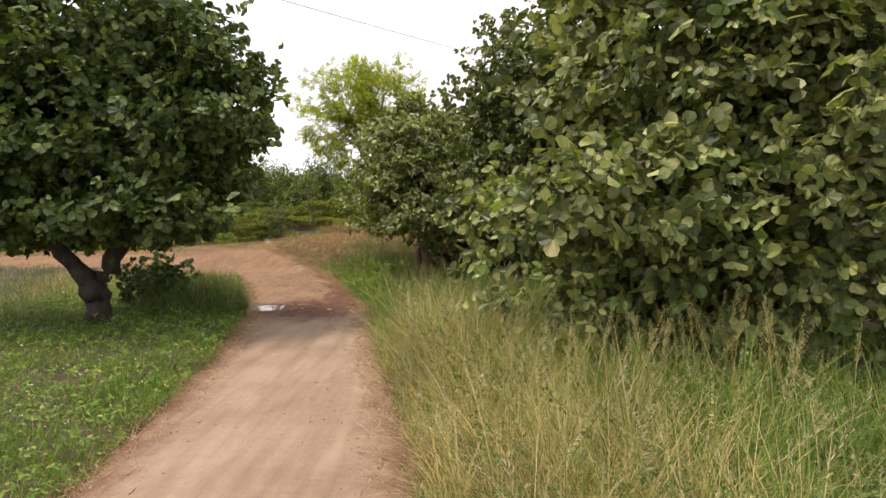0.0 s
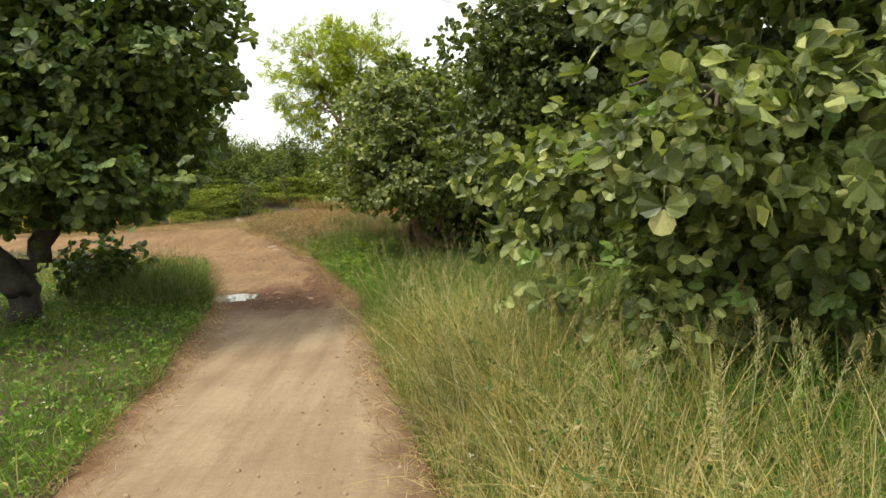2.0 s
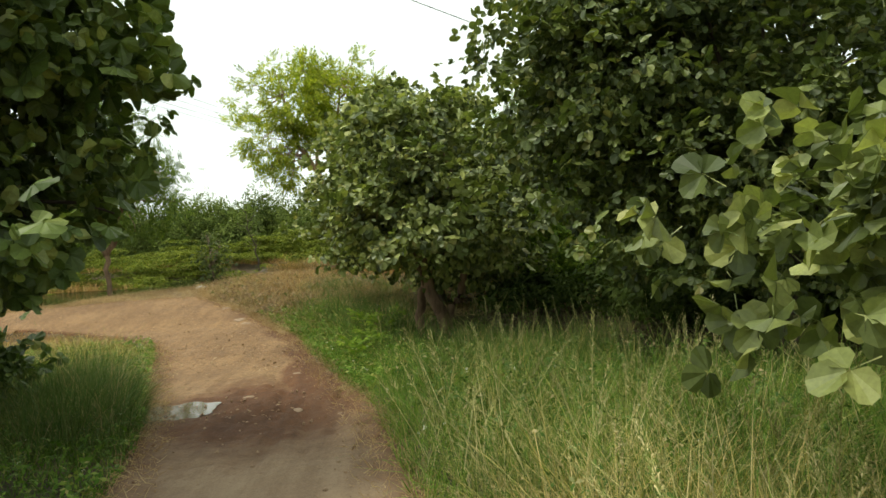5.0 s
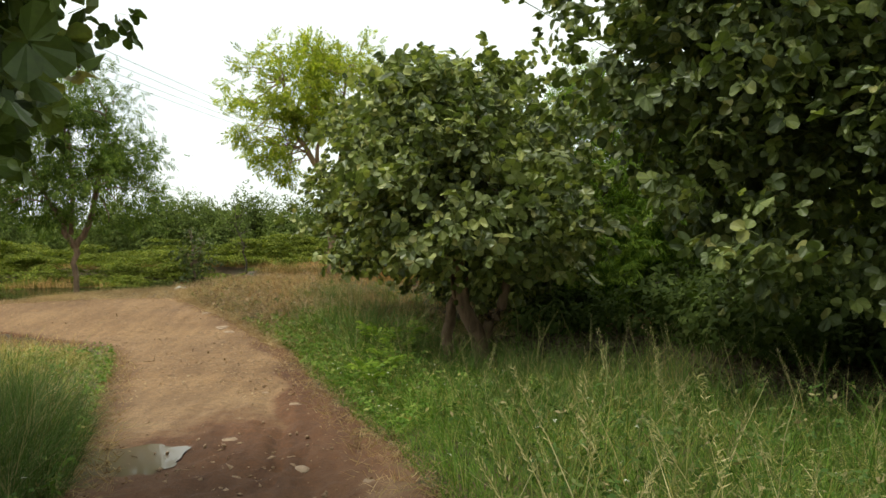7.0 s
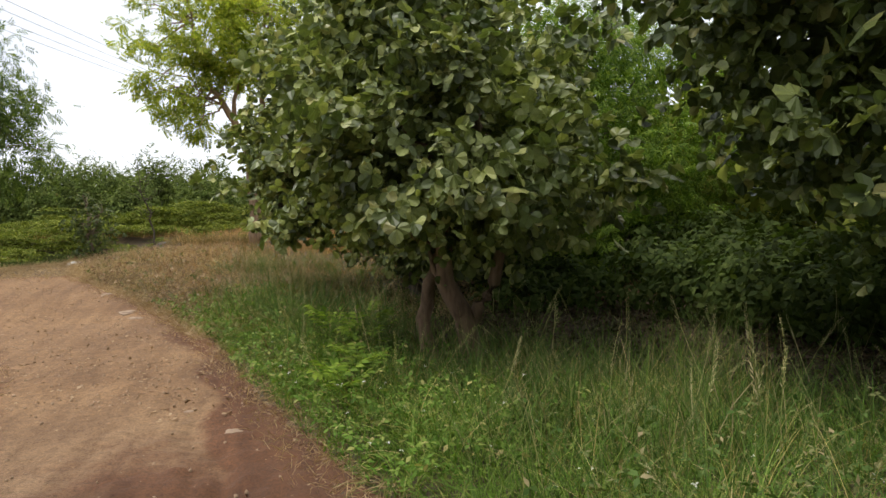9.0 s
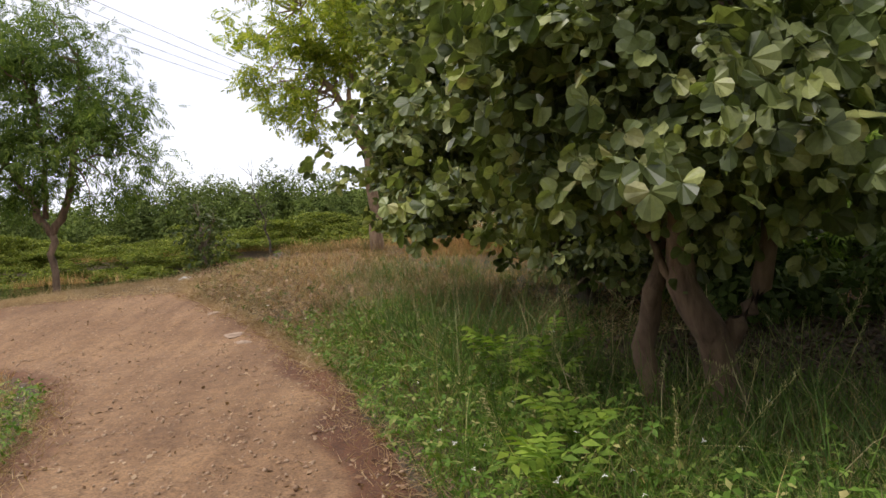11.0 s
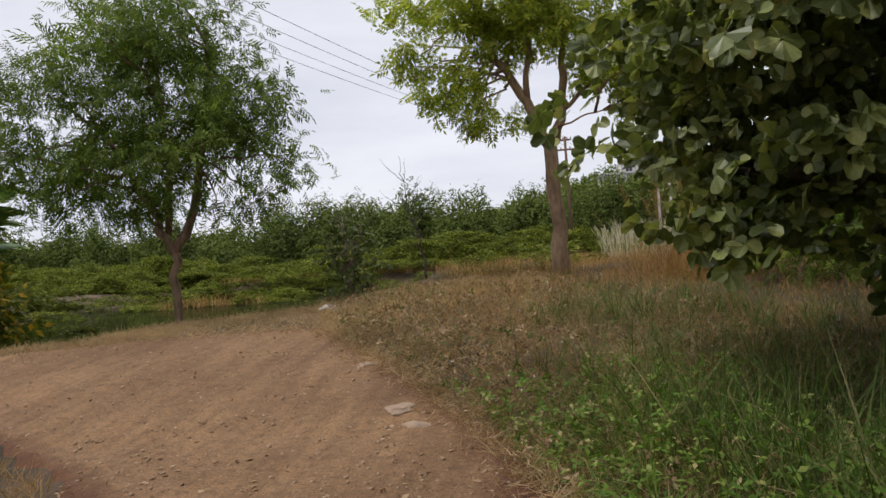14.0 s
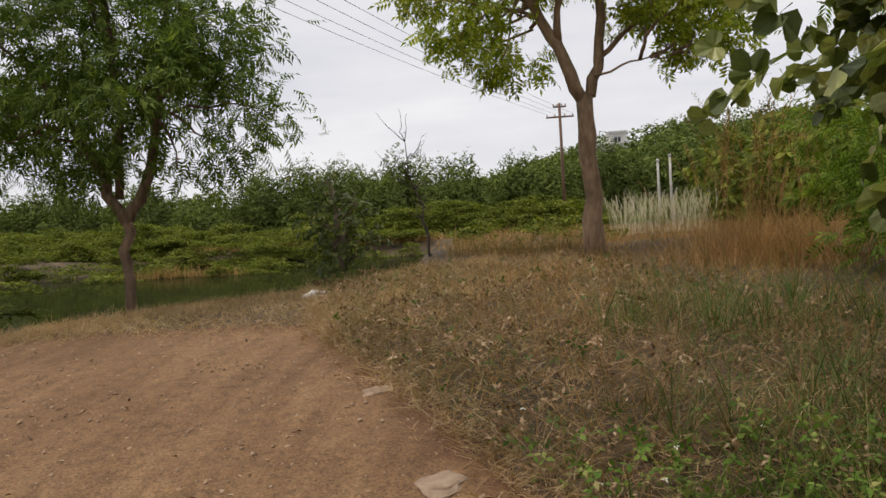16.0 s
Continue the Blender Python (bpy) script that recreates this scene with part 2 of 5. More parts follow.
# undergrowth green darkened so that the colour itself carries the tree shade
SHADE = leaf_material("leaf_darkened_for_shade", [(0.0, (0.035, 0.055, 0.012)), (0.6, (0.065, 0.095, 0.02)), (1.0, (0.11, 0.14, 0.035))], 0.7, 0.3, 0.8)
PETAL = leaf_material("white_petal", [(0.0, (0.7, 0.68, 0.6)), (1.0, (0.82, 0.8, 0.74))], 0.7, 0.3, 0.1)
BARK_GREY = bark_material("grey_brown_bark", (0.045, 0.034, 0.026), (0.15, 0.115, 0.085))
BARK_RED = bark_material("red_brown_bark", (0.10, 0.06, 0.035), (0.28, 0.18, 0.11))
BARK_TAN = bark_material("tan_bark", (0.17, 0.105, 0.06), (0.42, 0.28, 0.17))
BARK_DARK = bark_material("dark_bark", (0.025, 0.02, 0.016), (0.085, 0.065, 0.05))
TWIG = plain_material("dry_twig", (0.14, 0.10, 0.07), (0.32, 0.25, 0.18), 0.9)
ROCK = plain_material("pale_rock", (0.42, 0.38, 0.33), (0.72, 0.68, 0.62), 0.9, 9.0)
STONE = plain_material("road_stone", (0.22, 0.15, 0.10), (0.40, 0.29, 0.20), 0.95, 12.0)
PUDDLE = water_material("muddy_water", (0.16, 0.12, 0.08), 0.04)
def algae_material():
    """Still water under a mat of algae: mottled dark green, with a little gloss."""
    m, n, l, b = material("algae_water", 0.05)
    a = noise_of(n, l, 0.6, 6.0, 0.65)
    r_ = ramp_of(n, [(0.35, (0.011, 0.014, 0.006)), (0.6, (0.022, 0.027, 0.009)), (0.8, (0.045, 0.052, 0.018))])
    l.new(a.outputs["Fac"], r_.inputs["Fac"])
    d = n.new("ShaderNodeBsdfDiffuse")
    l.new(r_.outputs["Color"], d.inputs["Color"])
    l.new(r_.outputs["Color"], b.inputs["Base Color"])
    mx = n.new("ShaderNodeMixShader")
    mx.inputs["Fac"].default_value = 0.45
    l.new(d.outputs["BSDF"], mx.inputs[1])
    l.new(b.outputs["BSDF"], mx.inputs[2])
    l.new(mx.outputs["Shader"], n["Material Output"].inputs["Surface"])
    return m


POND = algae_material()
RUST = plain_material("rusty_iron", (0.10, 0.05, 0.03), (0.22, 0.13, 0.09), 0.8, 20.0, 0.2)
CONCRETE = plain_material("weathered_concrete", (0.36, 0.34, 0.30), (0.56, 0.53, 0.48), 0.9, 6.0)
PLASTER = plain_material("grey_white_plaster", (0.50, 0.49, 0.47), (0.68, 0.66, 0.63), 0.9, 2.0)
GRAVEL = plain_material("tan_grit", (0.24, 0.155, 0.09), (0.40, 0.28, 0.18), 0.95, 30.0)
GLASS_DARK = plain_material("dark_window_glass", (0.02, 0.022, 0.025), (0.04, 0.043, 0.05), 0.15, 3.0, 0.0, 0.02)
WIRE = plain_material("grey_cable", (0.08, 0.08, 0.085), (0.13, 0.13, 0.14), 0.6, 20.0)

# ---- ground shape ----


def ease(v):
    v = np.clip(v, 0, 1)
    return v * v * (3 - 2 * v)


LEFT_Y = [-60, 0, 4, 5.8, 7.8, 10.3, 11.5, 13, 15.7, 17.2, 18.9, 19.7, 20.6, 21.3, 21.8]
LEFT_X = [-1.6, -1.85, -2.05, -2.25, -2.48, -2.9, -3.15, -3.6, -4.4, -4.8, -5.5, -6.2, -7.5, -8.9, -14]
RIGHT_Y = [-60, 0, 4.7, 6.5, 7.5, 9.8, 11, 12.8, 13.7, 15.6, 16.4, 18.2, 19.1, 20.3, 21.6, 22.5, 23.8, 25.5, 27]
RIGHT_X = [0.3, 0.1, -0.27, -0.53, -0.7, -1.02, -1.18, -1.45, -1.7, -2.15, -2.4, -2.76, -3.15, -3.57, -4.3, -4.85, -5.6, -6.15, -6.6]
LIP_X = [-300, -40, -14, -11, -9.4, -8.3, -7, -5.5, -4.8, -3, 0, 40]
LIP_Y = [26, 25, 24.1, 24.2, 24.6, 25.4, 26.3, 27.1, 27.7, 29.3, 31, 34]


def left_of(y):
    return np.interp(y, LEFT_Y, LEFT_X)


def right_of(y):
    return np.interp(y, RIGHT_Y, RIGHT_X)


def lip_of(x):
    return np.interp(x, LIP_X, LIP_Y)


def ground_z(x, y):
    x, y = np.asarray(x, float), np.asarray(y, float)
    z = np.interp(y, [-20, 0, 11, 14, 18, 20.3, 22, 24, 26, 30, 36, 60], [0, 0, -.03, -.12, -.08, 0, .22, .42, .56, .8, .8, .7])
    z = z + 0.12 * ease((x - right_of(y)) / 1.2) * ease((y - 15) / 5) * ease((34 - y) / 3)
    z = z + 0.05 * ease((left_of(y) - x) / 0.8) * ease((19 - y) / 2) + 0.05 * ease((x - right_of(y)) / 0.6) * ease((16 - y) / 3)
    s = y - lip_of(x)
    z = z + 0.02 * np.exp(-((s + 0.25) / 0.35) ** 2) * ease((-4.5 - x) / 1.5)
    east = -5.2 - 0.09 * (y - 29)
    b = ease((s - 0.05) / 1.3) * ease((east - x) / 1.6) * ease((62 - y) / 4) * ease((x + 30) / 5)
    z = z * (1 - b) - 0.75 * b
    z = z + 0.82 * np.exp(-((x + 18) / 4.0) ** 2 - ((y - 47) / 1.3) ** 2)
    z = z + 13 * np.exp(-((x - 36) / 42) ** 2 - ((y - 160) / 50) ** 2) + 22 * np.exp(-((x + 230) / 70) ** 2 - ((y - 260) / 60) ** 2)
    out = ease((np.hypot(x + 2, y - 12) - 5) / 30)
    z = z + (0.03 + 0.15 * out) * (np.sin(x * 0.9 + 1.3) * np.sin(y * 0.7 + x * 0.3) * 0.6) * ease(np.minimum(np.abs(x - left_of(y)), np.abs(x - right_of(y))) / 2)
    return z


def on_ground(x, y):
    return float(ground_z(x, y))


# ---- mesh helpers ----


def tri_mesh(name, verts, tris, smooth=True):
    me = bpy.data.meshes.new(name)
    verts, tris = np.asarray(verts, np.float32), np.asarray(tris, np.int32)
    me.vertices.add(len(verts))
    me.vertices.foreach_set("co", verts.ravel())
    me.loops.add(tris.size)
    me.loops.foreach_set("vertex_index", tris.ravel())
    me.polygons.add(len(tris))
    me.polygons.foreach_set("loop_start", np.arange(0, tris.size, 3, dtype=np.int32))
    me.polygons.foreach_set("use_smooth", np.full(len(tris), smooth))
    me.update(calc_edges=True)
    me.validate()
    return me


def link(name, me, mat, parent=None, label=""):
    me.materials.clear()
    me.materials.append(mat)
    ob = new(name, me)
    if parent is not None:
        ob.parent = parent
        ob.matrix_parent_inverse = parent.matrix_basis.inverted()
    return tagged(ob, label)


def part(name, bm, mat, parent, label=""):
    me = bpy.data.meshes.new(name)
    bm.to_mesh(me)
    bm.free()
    return link(name, me, mat, parent, label)


def root(name, x, y, z, label, category, group="", kind=""):
    ob = new(name)
    ob.empty_display_size = 0.2
    ob.matrix_basis = pose(x, y, z)
    return tagged(ob, label, category, group, kind)


def merge(pieces):
    vs, fs, k = [], [], 0
    for v, f in pieces:
        vs.append(np.asarray(v, float))
        fs.append(np.asarray(f) + k)
        k += len(v)
    return np.concatenate(vs), np.concatenate(fs)


def unit(v):
    return v / np.maximum(np.linalg.norm(v, axis=-1, keepdims=True), 1e-6)


def scatter(template, pos, axis, normal, scale):
    """Copies of a template (y along axis, z along normal) joined into one set of vertices and triangles."""
    tv, tf = template
    d = unit(axis)
    n = unit(normal - d * (normal * d).sum(1, keepdims=True))
    s = np.cross(d, n)
    scale = np.broadcast_to(np.asarray(scale, float).reshape(len(pos), -1), (len(pos), 3)) if np.ndim(scale) else np.full((len(pos), 3), scale)
    v = (tv[None, :, 0:1] * scale[:, None, 0:1] * s[:, None] + tv[None, :, 1:2] * scale[:, None, 1:2] * d[:, None] + tv[None, :, 2:3] * scale[:, None, 2:3] * n[:, None]) + pos[:, None]
    f = tf[None] + (np.arange(len(pos)) * len(tv))[:, None, None]
    return v.reshape(-1, 3), f.reshape(-1, 3)


def tube(points, radii, sides=8, wobble=0.08, seed=1):
    """A tapered limb along a line of points."""
    r = np.random.default_rng(seed)
    p = np.asarray(points, float)
    rad = np.asarray(radii, float)
    t = unit(np.gradient(p, axis=0))
    up = np.where(np.abs(t[:, 2:3]) > 0.8, [[1.0, 0, 0]], [[0, 0, 1.0]])
    a = unit(np.cross(t, up))
    b = np.cross(t, a)
    ang = np.linspace(0, 2 * np.pi, sides, endpoint=False)
    rr = rad[:, None] * (1 + wobble * r.normal(size=(len(p), sides)))
    v = p[:, None] + rr[..., None] * (np.cos(ang)[None, :, None] * a[:, None] + np.sin(ang)[None, :, None] * b[:, None])
    v = np.concatenate([v.reshape(-1, 3), p[:1], p[-1:]])
    f = []
    for i in range(len(p) - 1):
        for j in range(sides):
            k = (j + 1) % sides
            q = (i * sides + j, i * sides + k, (i + 1) * sides + k, (i + 1) * sides + j)
            f += [(q[0], q[1], q[2]), (q[0], q[2], q[3])]
    e, c0 = (len(p) - 1) * sides, len(p) * sides
    for j in range(sides):
        k = (j + 1) % sides
        f += [(c0, k, j), (c0 + 1, e + j, e + k)]
    return v, np.array(f)


def bent(a, b, n=6, sag=0.0, jitter=0.0, seed=1):
    """A crooked line of points from a to b."""
    r = np.random.default_rng(seed)
    t = np.linspace(0, 1, n)[:, None]
    p = np.asarray(a, float) * (1 - t) + np.asarray(b, float) * t
    p[:, 2] += sag * np.sin(np.pi * t[:, 0])
    p[1:-1] += r.normal(size=(n - 2, 3)) * jitter
    return p


# leaf templates, y along the leaf, z its upper side
def round_leaflet(w=0.47, curl=0.07):
    v = [(0, 0, 0), (0, .35, -.02), (0, .7, -.03), (0, 1.0, -.10)]
    for s in (1, -1):
        v += [(s * w * .80, .20, curl), (s * w * 1.02, .56, curl * .8), (s * w * .64, .90, -.02)]
    f = []
    for o, flip in ((4, 0), (7, 1)):
        for t in ((0, o, 1), (o, o + 1, 1), (1, o + 1, 2), (o + 1, o + 2, 2), (2, o + 2, 3)):
            f.append(t[::-1] if flip else t)
    return np.array(v, float), np.array(f)


def light_leaflet(w=0.47, curl=0.07):
    v = [(0, 0, 0), (0, 1.0, -.10)]
    for s in (1, -1):
        v += [(s * w * .80, .20, curl), (s * w * 1.02, .56, curl * .8), (s * w * .64, .90, -.02)]
    f = []
    for o, flip in ((2, 0), (5, 1)):
        for t in ((0, o, o + 1), (0, o + 1, o + 2), (0, o + 2, 1)):
            f.append(t[::-1] if flip else t)
    return np.array(v, float), np.array(f)


def turned(template, angle, at, scale, dip=0.0):
    v, f = template
    c, s = math.cos(radians(angle)), math.sin(radians(angle))
    w = v * scale
    w = np.stack([w[:, 0] * c + w[:, 1] * s, -w[:, 0] * s + w[:, 1] * c, w[:, 2] - dip * w[:, 1]], 1) + np.array(at)
    return w, f


def strip(a, b, w):
    a, b = np.array(a, float), np.array(b, float)
    return np.array([a + (w, 0, 0), a - (w, 0, 0), b]), np.array([(0, 1, 2)])


def trifoliate(w, curl, spread_angle, leaflet=round_leaflet):
    return merge([turned(leaflet(w, curl), 0, (0, .5, 0), .56, .1), turned(leaflet(w, curl * .8), spread_angle, (.02, .45, 0), .5, .2),
                  turned(leaflet(w, curl * 1.2), -spread_angle, (-.02, .45, 0), .5, .2), strip((0, 0, -.01), (0, .52, 0), .012)])


TRIFOLIATE = [trifoliate(.44, .24, 84), trifoliate(.38, .36, 66), trifoliate(.48, -.16, 92)]
LIGHT_TRIFOLIATE = [trifoliate(.46, .22, 84, light_leaflet), trifoliate(.40, .34, 66, light_leaflet), trifoliate(.5, -.16, 92, light_leaflet)]


def slim_leaflet(length, w, droop):
    return np.array([(0, 0, 0), (w, length * .45, 0.02), (-w, length * .45, 0.02), (0, length, -droop)]), np.array([(0, 1, 2), (1, 3, 2)])


def frond(pairs, length, w, droop=0.08, angle=58):
    pc = [strip((0, 0, 0), (0, 1, -.05), .008), turned(slim_leaflet(length, w, droop), 0, (0, .96, -.05), 1)]
    for i in range(pairs):
        y = .2 + .75 * i / pairs
        for s in (1, -1):
            pc.append(turned(slim_leaflet(length, w, droop), s * angle, (0, y, -.05 * y), 1 - .2 * abs(.5 - i / pairs), .15))
    return merge(pc)


NEEM = frond(4, .46, .085)
FEATHER = frond(4, .44, .058, .14, 45)
BIG_FEATHER = frond(4, .5, .13, .1)


def blade(bend, w=0.5, segs=3):
    """A grass blade 1 high, z up: built with y as height and z as the side it bends to."""
    v, f = [], []
    for i in range(segs):
        t = i / segs
        v += [(-w * (1 - t * .7), t * (1 - .3 * bend * t), bend * t * t), (w * (1 - t * .7), t * (1 - .3 * bend * t), bend * t * t)]
    v.append((0, 1 - .3 * bend, bend))
    for i in range(segs - 1):
        a = 2 * i
        f += [(a, a + 1, a + 3), (a, a + 3, a + 2)]
    a = 2 * (segs - 1)
    f.append((a, a + 1, a + 2))
    return np.array(v, float), np.array(f)


CLUSTER = merge([turned(slim_leaflet(1, .27, .15), a, (0, 0, 0), k, d) for a, k, d in ((0, 1, 0), (125, .9, .2), (240, .95, -.2))])
FAR = merge([turned(slim_leaflet(1, .3, .15), a, (0, 0, 0), 1, d) for a, d in ((0, 0), (140, .2))])
BLADES = [blade(b, .5, 2) for b in (0.12, 0.3, 0.55, 0.9)]
FINE_BLADES = [blade(b) for b in (0.12, 0.3, 0.55, 0.9)]


def blades(x, y, height, width, r, lean=0.22, z=None, kinds=BLADES):
    """Grass blades at the given places."""
    n = len(x)
    z = ground_z(x, y) - 0.02 if z is None else z
    pos = np.stack([x, y, z], 1)
    yaw = r.uniform(0, 2 * np.pi, n)
    side = np.stack([np.cos(yaw), np.sin(yaw), np.zeros(n)], 1)
    axis = np.stack([r.normal(0, lean, n), r.normal(0, lean, n), np.ones(n)], 1)
    pick = r.integers(0, len(kinds), n)
    out = []
    for k, t in enumerate(kinds):
        m = pick == k
        if m.any():
            sc = np.stack([width[m], height[m], height[m]], 1)
            out.append(scatter(t, pos[m], axis[m], side[m], sc))
    return merge(out)


ARCH_BLADES = [blade(b, .5, 4) for b in (0.35, 0.7, 1.1)]


def tufts(cx, cy, per, height, width, r, spread=.07, flare=.3, kinds=ARCH_BLADES):
    """Tussocks: blades that start together, lean outwards and bend over at the tip."""
    n = len(cx) * per
    yaw = r.uniform(0, 2 * np.pi, n)
    d = np.stack([np.cos(yaw), np.sin(yaw), np.zeros(n)], 1)
    x, y = np.repeat(cx, per) + d[:, 0] * spread * r.uniform(size=n), np.repeat(cy, per) + d[:, 1] * spread * r.uniform(size=n)
    lean = flare * r.uniform(.1, 1.4, n)
    axis = np.stack([d[:, 0] * lean, d[:, 1] * lean, np.ones(n)], 1) + r.normal(0, .07, (n, 3)) * (1, 1, 0)
    hh = np.repeat(height, per) * r.uniform(.45, 1.05, n)
    ww = width * r.uniform(.6, 1.3, n)
    pos = np.stack([x, y, ground_z(x, y) - .02], 1)
    pick = r.integers(0, len(kinds), n)
    return merge([scatter(t, pos[pick == k], axis[pick == k], d[pick == k], np.stack([ww[pick == k], hh[pick == k], hh[pick == k]], 1)) for k, t in enumerate(kinds)])


def open_ground(x, y, r):
    """True where grass grows: the ground under the thick crowns is nearly bare."""
    a = np.minimum(((x - 1.4) / 3.5) ** 2 + ((y - 19.0) / 3.0) ** 2, ((x - 3.8) / 2.3) ** 2 + ((y - 14.2) / 2.4) ** 2)
    return r.uniform(size=len(x)) < np.clip(.12 + 1.6 * (a - .6), .12, 1)


SEED_SPIKE = merge([turned(slim_leaflet(.04, .0036, .004), 24 * math.cos(i * 2.4), (.006 * math.cos(i * 2.4), .62 + .0085 * i * (1 - .003 * i), .10 + .13 * (i / 40) ** 1.3 + .005 * math.sin(i * 2.4)), 1 - .4 * i / 40, .45 * math.sin(i * 2.4)) for i in range(40)])


def seed_stalks(x, y, height, r, lean=0.25, heads=True):
    n = len(x)
    pos = np.stack([x, y, ground_z(x, y) - 0.02], 1)
    yaw = r.uniform(0, 2 * np.pi, n)
    side = np.stack([np.cos(yaw), np.sin(yaw), np.zeros(n)], 1)
    axis = np.stack([r.normal(0, lean, n), r.normal(0, lean, n), np.ones(n)], 1)
    out = [scatter(blade(.25, 1.0), pos, axis, side, np.stack([np.full(n, .0035), height, height], 1))]
    if heads:
        out.append(scatter(SEED_SPIKE, pos, axis, side, np.stack([height, height, height], 1)))
    return merge(out)


def stuff(name, vf, mat, label, category):
    return tagged(link(name, tri_mesh(name, *vf), mat), label, category, kind="stuff")


# ---- trees ----


def crown_points(blobs, n, r, inner=0.45, power=0.5, ragged=0.1):
    """Places in the shells of ellipsoids (cx, cy, cz, rx, ry, rz), and the way outwards from each."""
    b = np.array(blobs, float)
    w = (b[:, 3] * b[:, 4] + b[:, 4] * b[:, 5] + b[:, 3] * b[:, 5])
    k = r.choice(len(b), n, p=w / w.sum())
    d = unit(r.normal(size=(n, 3)))
    rad = inner + (1 - inner) * r.uniform(size=(n, 1)) ** power
    lump = 1 + 0.16 * np.sin(d[:, :1] * 5 + k[:, None]) * np.cos(d[:, 1:2] * 4 + 2.0 * k[:, None]) + ragged * r.normal(size=(n, 1))
    return b[k, :3] + d * b[k, 3:] * rad * lump, d


def leaf_pose(pos, out, r, droop, spread, per, reach, face=0.8):
    """Leaves round each twig end: places, directions and upper sides."""
    n = len(pos)
    p = np.repeat(pos, per, 0) + r.normal(size=(n * per, 3)) * (reach, reach, reach * .7)
    o = np.repeat(out, per, 0)
    axis = unit(o + r.normal(size=o.shape) * spread + np.array([0, 0, -droop]))
    normal = unit(np.array([0, 0, 0.75]) + o * face + r.normal(size=o.shape) * 0.6)
    return p, axis, normal


def above(p, clear):
    return p[:, 2] > ground_z(p[:, 0], p[:, 1]) + clear


def build_tree(name, label, category, base, trunk_lines, blobs, template, leaf_mat, bark, twigs, per, size, seed,
               droop=0.2, spread=0.6, reach=0.12, limbs=14, clear=0.25, tier=0.0, singles=0, single_mat=None, single_box=None, group="", inner=0.45):
    """A tree or bush: trunk and limbs, a crown of joined leaves, and single leaves where it is passed closely."""
    r = np.random.default_rng(seed)
    bx, by = base
    bz = on_ground(bx, by)
    thing = root(name, bx, by, bz, label, category, group)
    ends = []
    for i, (pts, radii) in enumerate(trunk_lines):
        p = np.array(pts, float)
        q = np.concatenate([bent(p[j], p[j + 1], 5, 0, 0.03, seed + i + j)[: None if j == len(p) - 2 else -1] for j in range(len(p) - 1)])
        rad = np.interp(np.linspace(0, 1, len(q)), np.linspace(0, 1, len(radii)), radii)
        link("trunk" if i == 0 else "limb", tri_mesh("trunk", *tube(q, rad, 10, 0.07, seed + i)), bark, thing)
        ends.append((q, rad))
    tips, out = crown_points(blobs, twigs // 5 if tier else twigs, r, inner)
    if tier:  # leaves stand in flat tiers at the branch ends
        tips, out = np.repeat(tips, 5, 0), np.repeat(out, 5, 0)
        tips = tips + r.normal(size=tips.shape) * (tier, tier, tier * 0.18)
    keep = above(tips, clear)
    tips, out = tips[keep], out[keep]
    every = np.concatenate([q[len(q) // 2:] for q, _ in ends])
    for i in range(min(limbs, len(tips))):
        tip = tips[i]
        a = every[np.argmin(np.linalg.norm(every - tip, axis=1) + r.uniform(0, 0.8, len(every)))]
        line = bent(a, tip, 7, 0.08, 0.05, seed + 50 + i)
        link("limb", tri_mesh("limb", *tube(line, np.linspace(0.03, 0.007, 7), 6, 0.05, seed + i)), bark, thing)
    p, ax, nm = leaf_pose(tips, out, r, droop, spread, per, reach)
    keep = above(p, clear * 0.6)
    p, ax, nm = p[keep], ax[keep], nm[keep]
    sc = size * r.uniform(0.55, 1.2, len(p))
    kinds = template if isinstance(template, list) else [template]
    light = LIGHT_TRIFOLIATE if template is TRIFOLIATE else kinds
    link("crown", tri_mesh("crown", *merge([scatter(t, p[i::len(kinds)], ax[i::len(kinds)], nm[i::len(kinds)], sc[i::len(kinds)]) for i, t in enumerate(light)]), False), leaf_mat, thing)
    if singles:
        x0, x1, y0, y1, z0, z1 = single_box
        t2, o2 = crown_points(blobs, singles * 40, r, 0.88, 1.0)
        t2 = t2 - o2 * 0.1
        ok = (t2[:, 0] > x0) & (t2[:, 0] < x1) & (t2[:, 1] > y0) & (t2[:, 1] < y1) & (t2[:, 2] > z0) & (t2[:, 2] < z1)
        t2, o2 = np.repeat(t2[ok][: singles // 8], 8, 0), np.repeat(o2[ok][: singles // 8], 8, 0)
        t2 = t2 + r.normal(size=t2.shape) * (.2, .2, .05)
        p, ax, nm = leaf_pose(t2, o2, r, droop - 0.45, spread, 1, reach * .6)
        meshes = [tri_mesh("leaf", *t, False) for t in kinds]
        for me in meshes:
            me.materials.append(single_mat)
        for i, (a, d, n) in enumerate(zip(p, ax, nm)):
            n = n - d * float(n @ d)
            n = n / np.linalg.norm(n)
            s = np.cross(d, n)
            ob = new("leaf", meshes[i % len(meshes)])
            ob.parent, ob.matrix_parent_inverse = thing, thing.matrix_basis.inverted()
            k = size * r.uniform(0.75, 1.15)
            ob.matrix_basis = Matrix(((s[0] * k, d[0] * k, n[0] * k, a[0]), (s[1] * k, d[1] * k, n[1] * k, a[1]), (s[2] * k, d[2] * k, n[2] * k, a[2]), (0, 0, 0, 1)))
    return thing


